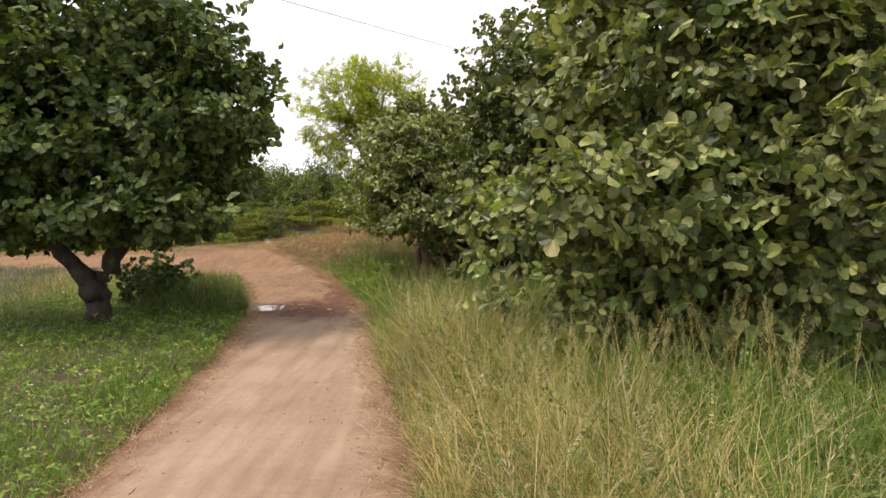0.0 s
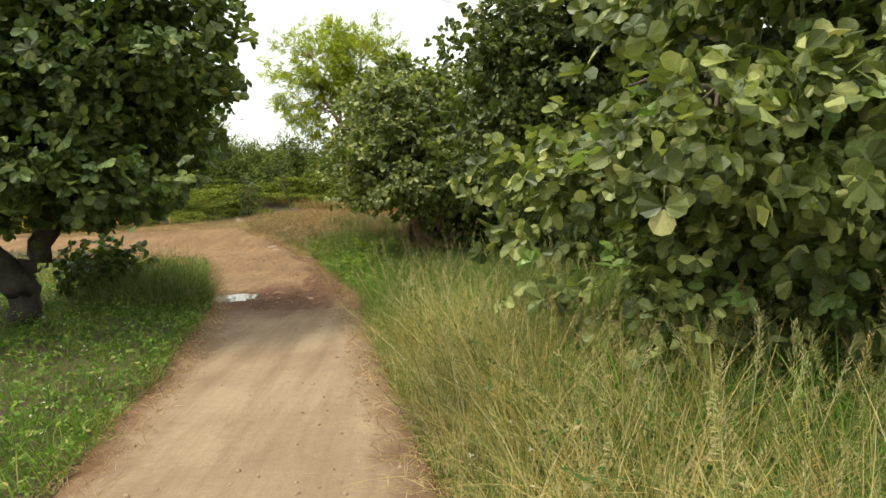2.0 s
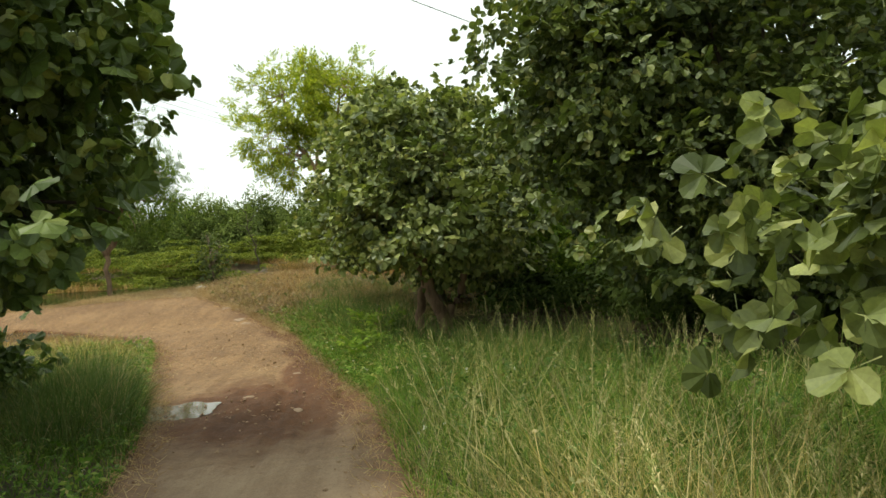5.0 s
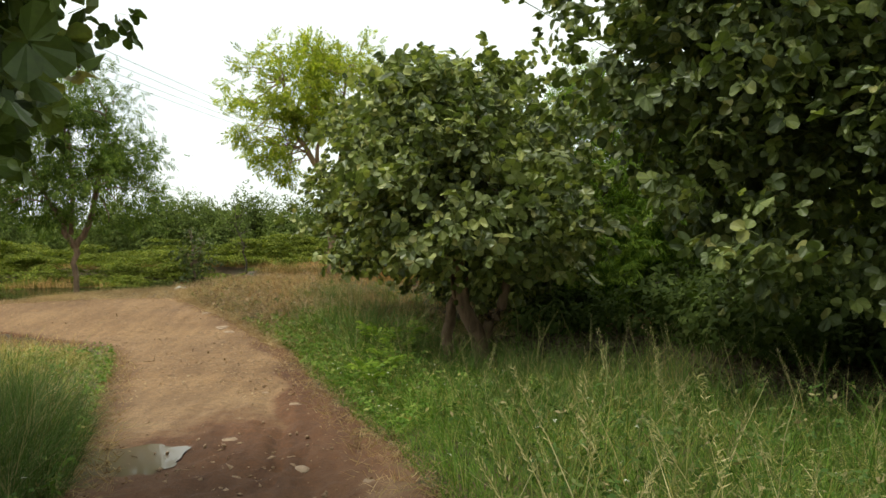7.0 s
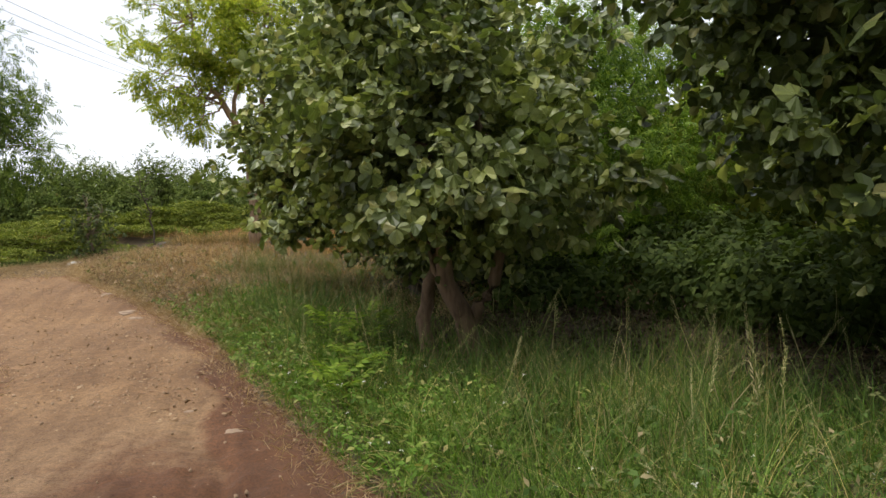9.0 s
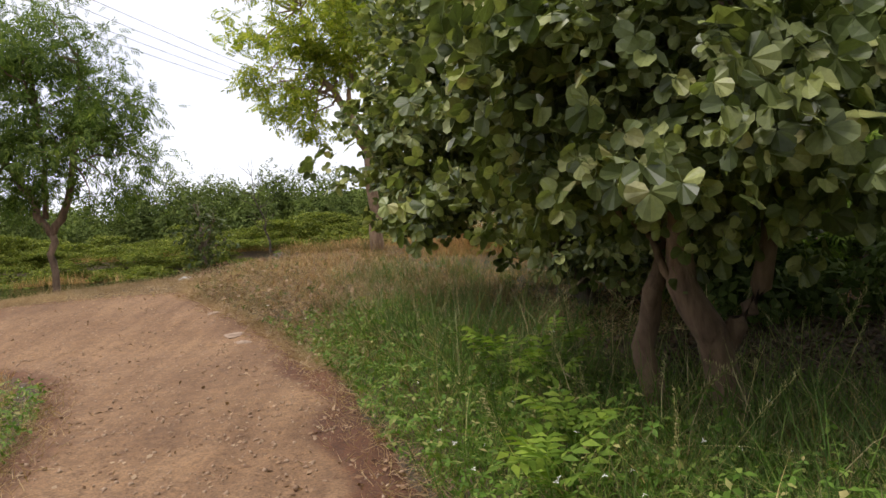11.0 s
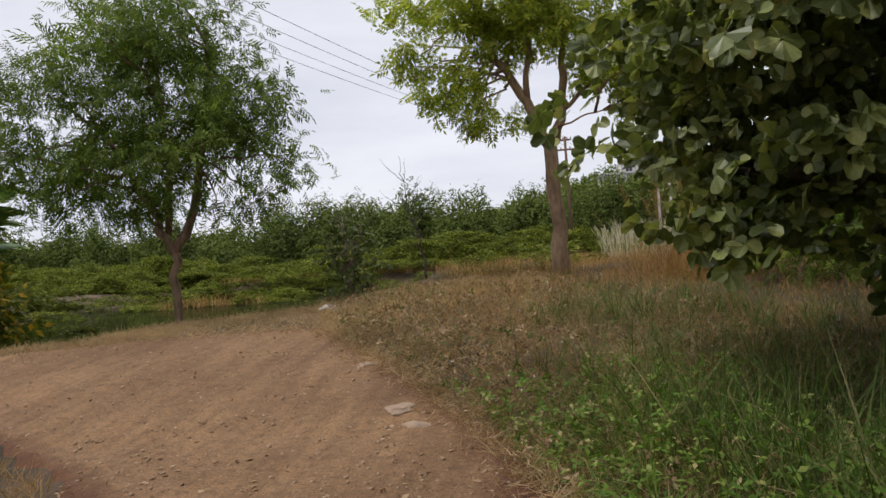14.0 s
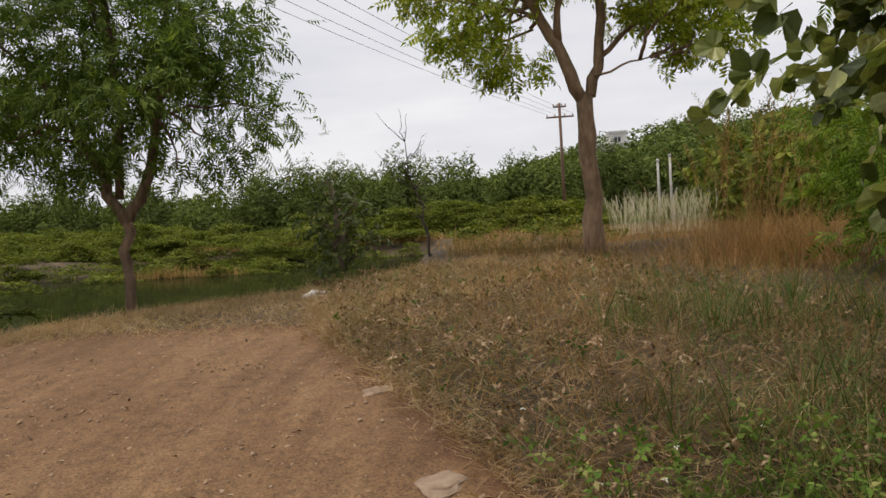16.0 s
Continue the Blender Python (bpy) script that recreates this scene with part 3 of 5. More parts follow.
# ---- ground, road, water ----
gx = np.concatenate([-np.geomspace(700, 17, 40), np.arange(-16.5, 9, 0.28), np.geomspace(9.5, 700, 44)])
gy = np.concatenate([-np.geomspace(500, 9, 22), np.arange(-8, 36, 0.3), np.geomspace(36.5, 900, 60)])
GX, GY = np.meshgrid(gx, gy)


def grid_tris(rows, cols):
    i = np.arange(rows - 1)[:, None] * cols + np.arange(cols - 1)[None]
    i = i.ravel()
    return np.concatenate([np.stack([i, i + 1, i + cols + 1], 1), np.stack([i, i + cols + 1, i + cols], 1)])


def in_road(x, y, pad=0.0):
    main = (x > left_of(y) - pad) & (x < right_of(y) + pad) & (y < np.where(x > -9.0, 24.0, lip_of(x) - 0.55) + pad)
    return main


ZZ = ground_z(GX, GY) - 0.10 * in_road(GX, GY, -0.12)
ground = tagged(link("ground", tri_mesh("ground", np.stack([GX, GY, ZZ], -1).reshape(-1, 3), grid_tris(len(gy), len(gx))), SOIL),
                "dark brown and mossy soil under the grass", "ground", kind="structure")


def road_strip(ys, lefts, rights, cols):
    v, damp = [], []
    for y, a, b in zip(ys, lefts, rights):
        for j in range(cols):
            u = j / (cols - 1)
            n1 = noise.noise(Vector((u * 3, y * 0.8, 0.3)))
            x = a - 0.22 + (b - a + 0.44) * u
            edge = min(x - a + 0.22 if a > -8.9 else 9.0, b + 0.22 - x, 24.45 - y)
            z = on_ground(x, y) + 0.025 + 0.012 * noise.noise(Vector((x * 3, y * 2, 1))) + 0.006 * noise.noise(Vector((x * 11, y * 9, 2)))
            z -= 0.09 * max(0.0, 1 - (edge + 0.12 * n1) / 0.26) ** 1.5
            rut = math.exp(-((u - 0.68) / 0.045) ** 2) * float(ease((y - 10.5) / 1) * ease((16.5 - y) / 2))
            z -= 0.03 * rut
            for rx, lo, hi in ((-2.03 - .1 * (y - 11), 10.6, 14.3), (-1.78 - .12 * (y - 11), 10.2, 12.3), (-1.55 - .16 * (y - 11), 11.0, 13.0)):
                wander = .05 * noise.noise(Vector((y * 1.6, lo, 3.0)))
                z -= .045 * math.exp(-((x - rx - wander) / .05) ** 2) * float(ease((y - lo) / .4) * ease((hi - y) / .5)) * (.6 + .8 * noise.noise(Vector((y * 3, lo, 7.0))))
            hole = math.exp(-((x + 3.22) / 0.42) ** 2 - ((y - 12.75) / 0.5) ** 2)
            z -= 0.06 * hole
            muddy = math.exp(-((x + 2.3) / 1.4) ** 2 - ((y - 12.6) / 2.1) ** 2)
            z += muddy * (1 - min(1.0, 1.6 * hole)) * (0.045 * noise.noise(Vector((x * 4, y * 7, 5))) + 0.045 * noise.noise(Vector((x * 10, y * 11, 8))))
            v.append((x, y, z))
            right_damp = 0.95 * float(ease((u - 0.6 - .035 * min(6.0, max(0.0, y - 14)) + .12 * n1) / 0.12)) * float(ease((y - 11) / 2) * ease((22.5 - y) / 4))
            damp.append(max(muddy * 1.1, hole * 1.2, right_damp, 1.0 * max(0.0, 1 - edge / 0.75)))
    return np.array(v), grid_tris(len(ys), cols), damp


ys = np.concatenate([np.arange(-30, 1, 0.6), np.arange(1.2, 24.5, 0.075)])
lf = np.maximum(left_of(ys), -9.0)
va, fa, da = road_strip(ys, lf, right_of(ys), 60)
# the track that runs off along the bank
xs = np.arange(-60, -8.75, 0.3)
vb, db = [], []
for x in xs:
    y0 = float(np.interp(x, [-60, -14, -8.8], [22.4, 21.85, 21.2]))
    y1 = float(lip_of(x)) - 0.4
    for j in range(14):
        u = j / 13
        y = y0 - 0.2 + (y1 - y0 + 0.3) * u
        e = min(u, 1 - u) * (y1 - y0)
        vb.append((x, y, on_ground(x, y) + 0.022 + 0.012 * noise.noise(Vector((x * 3, y * 3, 1))) - 0.08 * max(0, 1 - e / 0.25)))
        db.append(0.4 * max(0, 1 - e / 0.4))
vr, fr_ = merge([(va, fa), (np.array(vb), grid_tris(len(xs), 14)[:, ::-1])])
road_me = tri_mesh("road", vr, fr_)
att = road_me.color_attributes.new("damp", "FLOAT_COLOR", "POINT")
dd = np.array(da + db)
att.data.foreach_set("color", np.stack([dd, dd, dd, np.ones_like(dd)], 1).astype(np.float32).ravel())
road = tagged(link("road", road_me, DIRT), "pale tan packed earth track, damp and rutted in the middle", "dirt road", kind="structure")


def outline_pool(name, cx, cy, z, rx, ry, mat, seed, n=40):
    v = [(cx, cy, z)]
    for i in range(n):
        a = 2 * math.pi * i / n
        k = 1 + 0.4 * noise.noise(Vector((math.cos(a) * 1.5, math.sin(a) * 1.5, seed))) + 0.25 * noise.noise(Vector((math.cos(a) * 4, math.sin(a) * 4, seed)))
        v.append((cx + rx * k * math.cos(a), cy + ry * k * math.sin(a), z))
    return tri_mesh(name, v, [(0, 1 + i, 1 + (i + 1) % n) for i in range(n)])


tagged(link("puddle", outline_pool("puddle", -3.22, 12.75, on_ground(-3.22, 12.75) + 0.006, 0.38, 0.46, PUDDLE, 3.1), PUDDLE),
       "small muddy puddle mirroring the white sky", "puddle")
water_me = tri_mesh("water", [(-34, 24, -.05), (-2, 24, -.05), (-2, 64, -.05), (-34, 64, -.05)], [(0, 1, 2), (0, 2, 3)])
tagged(link("water", water_me, POND), "dark green still pond water", "pond", kind="structure")

# ---- palash trees beside the track ----
lz = on_ground(-4.95, 10.3)
build_tree("palash_tree", "broad-leaved tree with dark green round leaves and a forked trunk", "tree", (-4.95, 10.3),
           [([(-4.95, 10.3, lz - .1), (-4.93, 10.3, .25), (-4.98, 10.3, .62)], [.22, .17, .19]),
            ([(-4.95, 10.3, .55), (-4.65, 10.4, 1.1), (-4.35, 10.5, 2.4)], [.15, .125, .07]),
            ([(-5.0, 10.3, .55), (-5.4, 10.25, 1.05), (-5.75, 10.1, 2.4)], [.14, .11, .06])],
           [(-4.9, 10.4, 2.9, 2.1, 2.0, 1.5), (-4.3, 10.3, 2.5, 1.3, 1.4, 1.2), (-6.2, 10.2, 2.7, 1.7, 1.9, 1.5), (-4.8, 10.4, 4.4, 1.9, 1.6, 1.3), (-4.6, 9.6, 1.9, 1.5, 1.2, .75), (-3.6, 9.7, 3.3, 1.2, .8, 1.0), (-3.2, 9.7, 2.6, .65, .7, .75), (-3.1, 9.8, 3.2, .7, .7, .6), (-3.0, 9.8, 2.2, .4, .5, .5), (-3.5, 9.9, 1.75, .5, .6, .4), (-6.6, 10.3, 4.3, 1.7, 1.6, 1.3), (-7.4, 10.4, 2.3, 1.2, 1.4, 1.1)],
           TRIFOLIATE, PALASH_DARK, BARK_DARK, 2500, 7, .19, 11, limbs=24, clear=1.2, tier=.26, singles=280, single_mat=PALASH_OLD, single_box=(-8, -2, 7.5, 10.8, .9, 5), inner=.3)
build_tree("palash_tree", "spreading palash tree with large round green leaves over grass", "tree", (2.9, 7.0),
           [([(2.9, 7.0, -.1), (2.8, 7.0, .8), (2.6, 7.1, 1.6)], [.16, .12, .08]), ([(2.85, 7.0, .5), (3.4, 7.3, 1.3), (3.7, 7.4, 2.6)], [.1, .08, .05]), ([(2.85, 7.0, .6), (2.2, 6.6, 1.2), (1.7, 6.2, 1.7)], [.07, .05, .03])],
           [(2.6, 7.0, 2.8, 1.25, 1.4, 1.25), (2.3, 6.5, 1.1, 1.0, 1.1, .8), (3.6, 6.4, 1.8, 1.3, 1.4, 1.4), (1.7, 6.3, 1.75, .85, .85, .45), (3.2, 7.4, 3.6, 1.7, 1.7, 1.1), (1.05, 7.9, 1.45, .75, .65, .4), (1.2, 5.8, 1.65, .45, .4, .3), (1.45, 6.7, .75, .6, .7, .45)],
           TRIFOLIATE, PALASH, BARK_GREY, 1700, 7, .2, 21, limbs=20, clear=.35, tier=.26, singles=296, single_mat=PALASH_FRESH, single_box=(.2, 3.2, 3.8, 6.9, .5, 3.2), inner=.3)
# takes the darker palash leaf: this crown's shaded side is put into the leaf colour
build_tree("palash_tree", "tall palash tree with low-hanging green leaves coloured darker for shade", "tree", (3.4, 13.2),
           [([(3.4, 13.2, -.2), (3.3, 13.2, 1.0), (3.1, 13.2, 2.2)], [.19, .15, .1]), ([(3.35, 13.2, .8), (4.2, 13.6, 1.9), (4.4, 13.9, 3.2)], [.12, .1, .06])],
           [(2.8, 13.4, 3.2, 2.4, 2.2, 1.6), (2.1, 12.9, 1.9, 1.35, 1.5, 1.05), (1.75, 13.6, 2.8, 1.1, 1.2, 1.2), (3.6, 12.5, 1.9, 2.0, 1.8, 1.5), (3.3, 13.6, 4.9, 2.3, 2.2, 1.4), (1.9, 13.6, 3.9, 1.6, 1.6, 1.3), (4.6, 14.2, 3.0, 2.0, 2.0, 2.3), (1.3, 12.9, 3.9, .6, .7, .7), (1.5, 13.0, 3.2, .7, .8, .8)],
           TRIFOLIATE, PALASH_MID, BARK_GREY, 2600, 7, .175, 31, limbs=20, clear=.9, tier=.26, singles=296, single_mat=PALASH_OLD, single_box=(0, 4.5, 10, 13.2, .6, 4), inner=.3)
build_tree("palash_tree", "bushy palash with grey-green round leaves and leaning trunks", "tree", (-.35, 16.2),
           [([(-.2, 16.2, -.2), (-.28, 16.15, .25), (-.5, 16.1, .75), (-.45, 16.1, 1.6)], [.125, .10, .088, .05]), ([(-.6, 16.4, -.2), (-.66, 16.4, .35), (-.5, 16.3, 1.0)], [.085, .072, .05]), ([(-.28, 16.2, .25), (-.02, 16.1, .7), (.05, 16.0, 1.8)], [.07, .06, .03])],
           [(-.5, 15.9, 2.15, .95, 1.0, 1.0), (.15, 15.6, 1.6, .6, .8, .6), (-.75, 16.2, 3.3, .6, .65, .6), (-1.1, 16.4, 2.7, .5, .6, .7), (-1.0, 16.6, 1.8, .6, .7, .65), (.1, 17.2, 2.4, .7, .8, .8)],
           TRIFOLIATE, PALASH, BARK_RED, 720, 7, .195, 41, limbs=24, clear=.5, tier=.26, singles=296, single_mat=PALASH_OLD, single_box=(-2.6, .8, 14, 16.1, .5, 4), inner=.3)
build_tree("palash_tree", "palash bush with sparse leathery leaves and crooked limbs", "tree", (.0, 20.4),
           [([(.0, 20.4, -.2), (-.1, 20.3, .7), (-.6, 20.2, 1.6), (-1.1, 20.2, 3.0)], [.14, .12, .09, .04]), ([(0, 20.3, .8), (-.9, 20.0, 1.4), (-1.9, 19.8, 1.55)], [.07, .05, .03]), ([(0, 20.3, .6), (.5, 20.4, 1.4), (.8, 20.4, 2.4)], [.09, .07, .04])],
           [(-1.05, 20.2, 2.7, 1.25, 1.25, 1.3), (-1.6, 20.3, 1.95, .75, .9, .5), (-1.75, 20.1, 1.6, .55, .7, .35), (-1.55, 20.0, 1.4, .5, .6, .3), (-1.55, 20.4, 3.0, .75, .9, .8), (-1.1, 20.3, 3.7, 1.0, 1.0, .8), (.5, 20.5, 2.0, 1.4, 1.3, 1.7), (-.8, 20.3, 3.9, 1.1, 1.1, .7), (.7, 18.6, 2.4, 1.2, 1.2, 1.3), (-.4, 18.4, 2.9, 1.0, 1.2, .6), (.6, 17.7, 3.3, 1.2, 1.0, .6), (.6, 19.6, 1.0, 1.2, 1.0, .6)],
           TRIFOLIATE, PALASH, BARK_GREY, 1500, 7, .19, 51, limbs=26, clear=.5, tier=.26, singles=280, single_mat=PALASH_OLD, single_box=(-2.2, 1, 18.4, 20.4, .6, 4), inner=.4)

# ---- trees on the bank ----
yz = on_ground(-2.7, 28.2)
build_tree("neem_tree", "yellow-green feathery tree with a forked reddish trunk", "tree", (-2.7, 28.2),
           [([(-2.7, 28.2, yz - .2), (-2.73, 28.2, 2.0), (-2.76, 28.2, 3.1)], [.17, .125, .12]),
            ([(-2.78, 28.2, 3.05), (-3.1, 28.1, 3.85), (-3.6, 28.0, 4.6), (-4.0, 28.0, 6.2)], [.10, .085, .065, .03]),
            ([(-2.74, 28.2, 3.05), (-2.52, 28.3, 3.65), (-2.4, 28.4, 4.9), (-2.3, 28.4, 6.6)], [.09, .075, .055, .03]),
            ([(-2.5, 28.3, 3.7), (-1.9, 28.4, 4.2), (-.9, 28.5, 4.9)], [.045, .03, .012]),
            ([(-3.1, 28.1, 3.85), (-3.0, 28.0, 4.9), (-3.1, 27.9, 6.4)], [.06, .045, .02]),
            ([(-2.6, 28.2, 3.4), (-2.1, 28.1, 3.55), (-1.5, 28.1, 3.6)], [.02, .014, .007])],
           [(-3.8, 28, 6.0, 1.35, 1.5, 1.2), (-2.3, 28.3, 6.1, 1.6, 1.7, 1.3), (-4.5, 27.9, 5.0, .95, 1.1, .7), (-1.3, 28.4, 4.9, 1.1, 1.2, .7), (-2.9, 28.1, 5.2, 1.0, 1.2, .6), (-3.1, 28.2, 6.9, 1.0, 1.0, .5), (-4.2, 28.0, 4.2, .8, .9, .4), (-3.9, 28.0, 3.8, .5, .7, .25), (-1.4, 28.3, 4.3, .9, .9, .35), (-1.0, 28.3, 3.8, .6, .7, .2)],
           NEEM, NEEM_YELLOW, BARK_TAN, 285, 17, .25, 61, droop=.25, spread=1.0, reach=.17, limbs=110, inner=.3)
tz = on_ground(-9.0, 26.6)
build_tree("mesquite_tree", "slender-leaved dark green tree leaning over the pond edge", "tree", (-9.0, 26.6),
           [([(-9.0, 26.6, tz - .3), (-9.05, 26.7, .9), (-9.15, 26.9, 1.7)], [.085, .068, .068]),
            ([(-9.15, 26.9, 1.65), (-9.6, 27, 2.5), (-10.3, 27, 3.8)], [.08, .07, .03]), ([(-9.15, 26.9, 1.65), (-8.8, 27, 2.4), (-8.5, 27, 3.9), (-8.4, 27, 5.2)], [.08, .07, .05, .02]),
            ([(-9.3, 27, 2.0), (-9.3, 27.2, 3.4), (-9.5, 27.2, 5.2)], [.06, .05, .02])],
           [(-9.2, 27, 4.3, 1.9, 1.9, 1.4), (-11.2, 27, 3.9, 1.8, 1.7, 1.3), (-8.2, 26.9, 3.2, 1.3, 1.5, .95), (-9.2, 27, 5.5, 1.3, 1.3, .9), (-10.6, 27, 2.9, 1.6, 1.5, .8), (-7.8, 26.9, 4.1, .9, .9, .7)],
           FEATHER, NEEM_GREEN, BARK_RED, 325, 19, .27, 71, droop=.5, spread=1.0, reach=.24, limbs=60, inner=.35, clear=1.0)
sz = on_ground(-6.3, 27.4)
build_tree("sapling", "small dark-leaved sapling behind a pale rock", "sapling", (-6.3, 27.4),
           [([(-6.3, 27.4, sz - .2), (-6.3, 27.4, .6), (-6.35, 27.4, 1.3)], [.025, .02, .012]), ([(-6.3, 27.4, .4), (-6.6, 27.3, .65), (-6.8, 27.3, .75)], [.012, .01, .006]), ([(-6.3, 27.4, .4), (-6.0, 27.4, .7), (-5.8, 27.4, .8)], [.012, .01, .006])],
           [(-6.3, 27.4, 1.6, .42, .42, .6), (-6.25, 27.4, 1.3, .36, .36, .35), (-6.75, 27.3, .72, .22, .2, .07)],
           TRIFOLIATE, PALASH_MID, TWIG, 85, 4, .125, 81, droop=.4, limbs=10, clear=.2)
build_tree("shrub", "bright green fine-leaved shrub growing behind the palash", "shrub", (3.2, 21.5),
           [([(3.2, 21.5, -.1), (3.2, 21.5, 1.2), (3.0, 21.5, 2.4)], [.08, .06, .03])],
           [(2.6, 21.3, 1.8, 1.9, 1.5, 1.5), (4.1, 21.5, 1.9, 1.9, 1.6, 1.4), (3.0, 21.6, 3.6, 1.4, 1.4, 1.1), (3.1, 21.8, 4.6, .9, 1.0, .5), (4.6, 22.2, 4.2, 1.2, 1.2, .8), (1.9, 21.2, .9, 1.3, 1.2, .8)],
           FEATHER, BRIGHT, BARK_GREY, 900, 10, .26, 91, droop=.5, spread=.8, reach=.22, limbs=20, inner=.3, clear=.1)
build_tree("shrub", "yellowing leafy shrub at the pond edge", "shrub", (-12.9, 25.7),
           [([(-12.9, 25.7, 0), (-12.9, 25.7, .8), (-12.9, 25.7, 1.8)], [.04, .03, .02])],
           [(-12.9, 25.7, 1.3, 1.2, .9, 1.2), (-13.9, 25.8, 1.2, 1.0, .9, 1.1), (-12.4, 25.8, .7, .9, .8, .7)],
           BIG_FEATHER, YELLOW_SHRUB, TWIG, 420, 6, .3, 101, droop=.4, reach=.18, limbs=16, inner=.3, clear=.02)
build_tree("shrub", "small dark green bush in the grass under a tree", "shrub", (-4.9, 12.3),
           [([(-4.9, 12.3, -.1), (-4.9, 12.3, .2), (-4.9, 12.3, .45)], [.02, .015, .01])],
           [(-4.9, 12.3, .42, .42, .38, .3)], TRIFOLIATE, PALASH_DARK, TWIG, 90, 5, .17, 111, limbs=5, clear=.03)

# ---- grass ----


def verge(n, y0, y1, near, far, side, r, bias=1.5):
    """Places beside the track, thicker towards it."""
    y = r.uniform(y0, y1, n)
    d = near + (far - near) * r.uniform(size=n) ** bias
    x = left_of(y) - d if side < 0 else right_of(y) + d
    return x, y


def patchy(x, y, r, scale=0.9, amount=0.5):
    f = 0.5 + 0.5 * np.sin(x * 2.1 * scale + 1.7 * np.sin(y * 1.3 * scale)) * np.sin(y * 1.7 * scale + 1.1 * np.sin(x * scale))
    return r.uniform(size=len(x)) < (1 - amount) + amount * f


def clumpy_left(x, y):
    return 0.75 + 0.45 * np.sin(x * 2.6 + 2 * np.sin(y * 1.3)) * np.sin(y * 2.1 + 1.6 * np.sin(x * 1.7))


r = np.random.default_rng(101)
x, y = verge(48000, 2.0, 18.0, 0.06, 5.5, -1, r)
k = patchy(x, y, r) & ~in_road(x, y, -0.05) & (r.uniform(size=len(x)) < 1 - .7 * ease((y - 13) / 1.2))
x, y = x[k], y[k]
stuff("grass", blades(x, y, r.uniform(.08, .3, len(x)) * clumpy_left(x, y), r.uniform(.004, .010, len(x)), r, .5), GRASS_GREEN, "short lush green grass beside the track", "grass")
x, y = verge(4500, 10.8, 14.0, 0.05, 1.7, -1, r, 1.0)
stuff("grass", blades(x, y, r.uniform(.2, .68, len(x)) * (.45 + .55 * ease((left_of(y) - x) / .5)), r.uniform(.003, .007, len(x)), r, .3), GRASS_MIX, "taller green tussock grass by the puddle", "grass")
x, y = r.uniform(-24, -6.5, 30000), r.uniform(4, 21.6, 30000)
k = x < left_of(y) - 2.5
x, y = x[k], y[k]
stuff("grass", blades(x, y, r.uniform(.12, .4, len(x)), r.uniform(.006, .014, len(x)), r, .35), GRASS_MIX, "meadow of green and straw-coloured grass", "grass")
def clumpy(x, y, scale=1.0):
    """Uneven height over the ground, from 0.4 to 1.2."""
    return 0.8 + 0.4 * np.sin(x * 3.1 * scale + 2 * np.sin(y * 1.9 * scale)) * np.sin(y * 2.7 * scale + 1.3 * np.sin(x * 2.3 * scale))


x, y = verge(30000, 1.6, 11.0, 0.02, 3.2, 1, r, 1.25)
k = patchy(x, y, r, .8, .45) & (r.uniform(size=len(x)) < 1 - .8 * ease((y - 8) / 3))
x, y = x[k], y[k]
hh = r.uniform(.2, .95, len(x)) * (0.35 + 0.65 * ease((x - right_of(y)) / .6)) * clumpy(x, y)
dry = x - right_of(y) < r.uniform(.3, 1.7, len(x))
for m, mat_, lab in ((dry, GRASS_DRY, "tall dry yellow-green grass along the track"), (~dry, GRASS_GREEN, "tall green grass behind the dry edge")):
    stuff("tall_grass", blades(x[m], y[m], hh[m], r.uniform(.003, .008, m.sum()), r, .4, None, FINE_BLADES), mat_, lab, "grass")
x, y = verge(17000, 1.6, 11.0, 0.0, 3.6, 1, r, 1.0)
stuff("grass", blades(x, y, r.uniform(.1, .5, len(x)) * clumpy(x, y, .7), r.uniform(.004, .009, len(x)), r, .5), GRASS_GREEN, "green undergrowth among the dry grass", "grass")
x, y = verge(620, 2.0, 10.5, 0.15, 2.6, 1, r, 1.0)
stuff("grass_seed_heads", seed_stalks(x, y, r.uniform(.5, 1.05, len(x)), r, .38), GRASS_DRY, "straw-coloured seed heads on tall stalks", "grass")
x, y = verge(34000, 8.0, 20.5, 0.07, 4.6, 1, r, 1.25)
k = patchy(x, y, r, .8, .35) & (r.uniform(size=len(x)) < .25 + .75 * ease((y - 8) / 3)) & open_ground(x, y, r)
x, y = x[k], y[k]
hh = r.uniform(.14, .5, len(x)) * (0.45 + 0.55 * ease((x - right_of(y)) / .9)) * clumpy(x, y)
stuff("grass", blades(x, y, hh, r.uniform(.004, .009, len(x)), r, .5), GRASS_GREEN, "green grass sloping up from the track", "grass")
x, y = verge(12000, 9.0, 20.0, 0.5, 5.5, 1, r, 1.0)
k = open_ground(x, y, r)
x, y = x[k], y[k]
stuff("grass", blades(x, y, r.uniform(.3, .7, len(x)), r.uniform(.003, .006, len(x)), r, .32), GRASS_MIX, "mixed green and brown grass under the trees", "grass")
x, y = verge(170, 9.5, 20.0, 0.5, 4.0, 1, r, 1.0)
stuff("grass_seed_heads", seed_stalks(x, y, r.uniform(.5, .95, len(x)), r, .5), GRASS_DRY, "drooping pale seed heads on thin stalks", "grass")
x, y = verge(42000, 19.2, 33, 0.0, 9, 1, r, 1.1)
k = (x > np.interp(y, [27, 29, 33], [-9, -5.0, -5])) & patchy(x, y, r, .7, .4)
x, y = x[k], y[k]
hh = r.uniform(.08, .36, len(x)) * (0.4 + 0.6 * ease((x - right_of(y)) / 1.6)) * clumpy(x, y, .6)
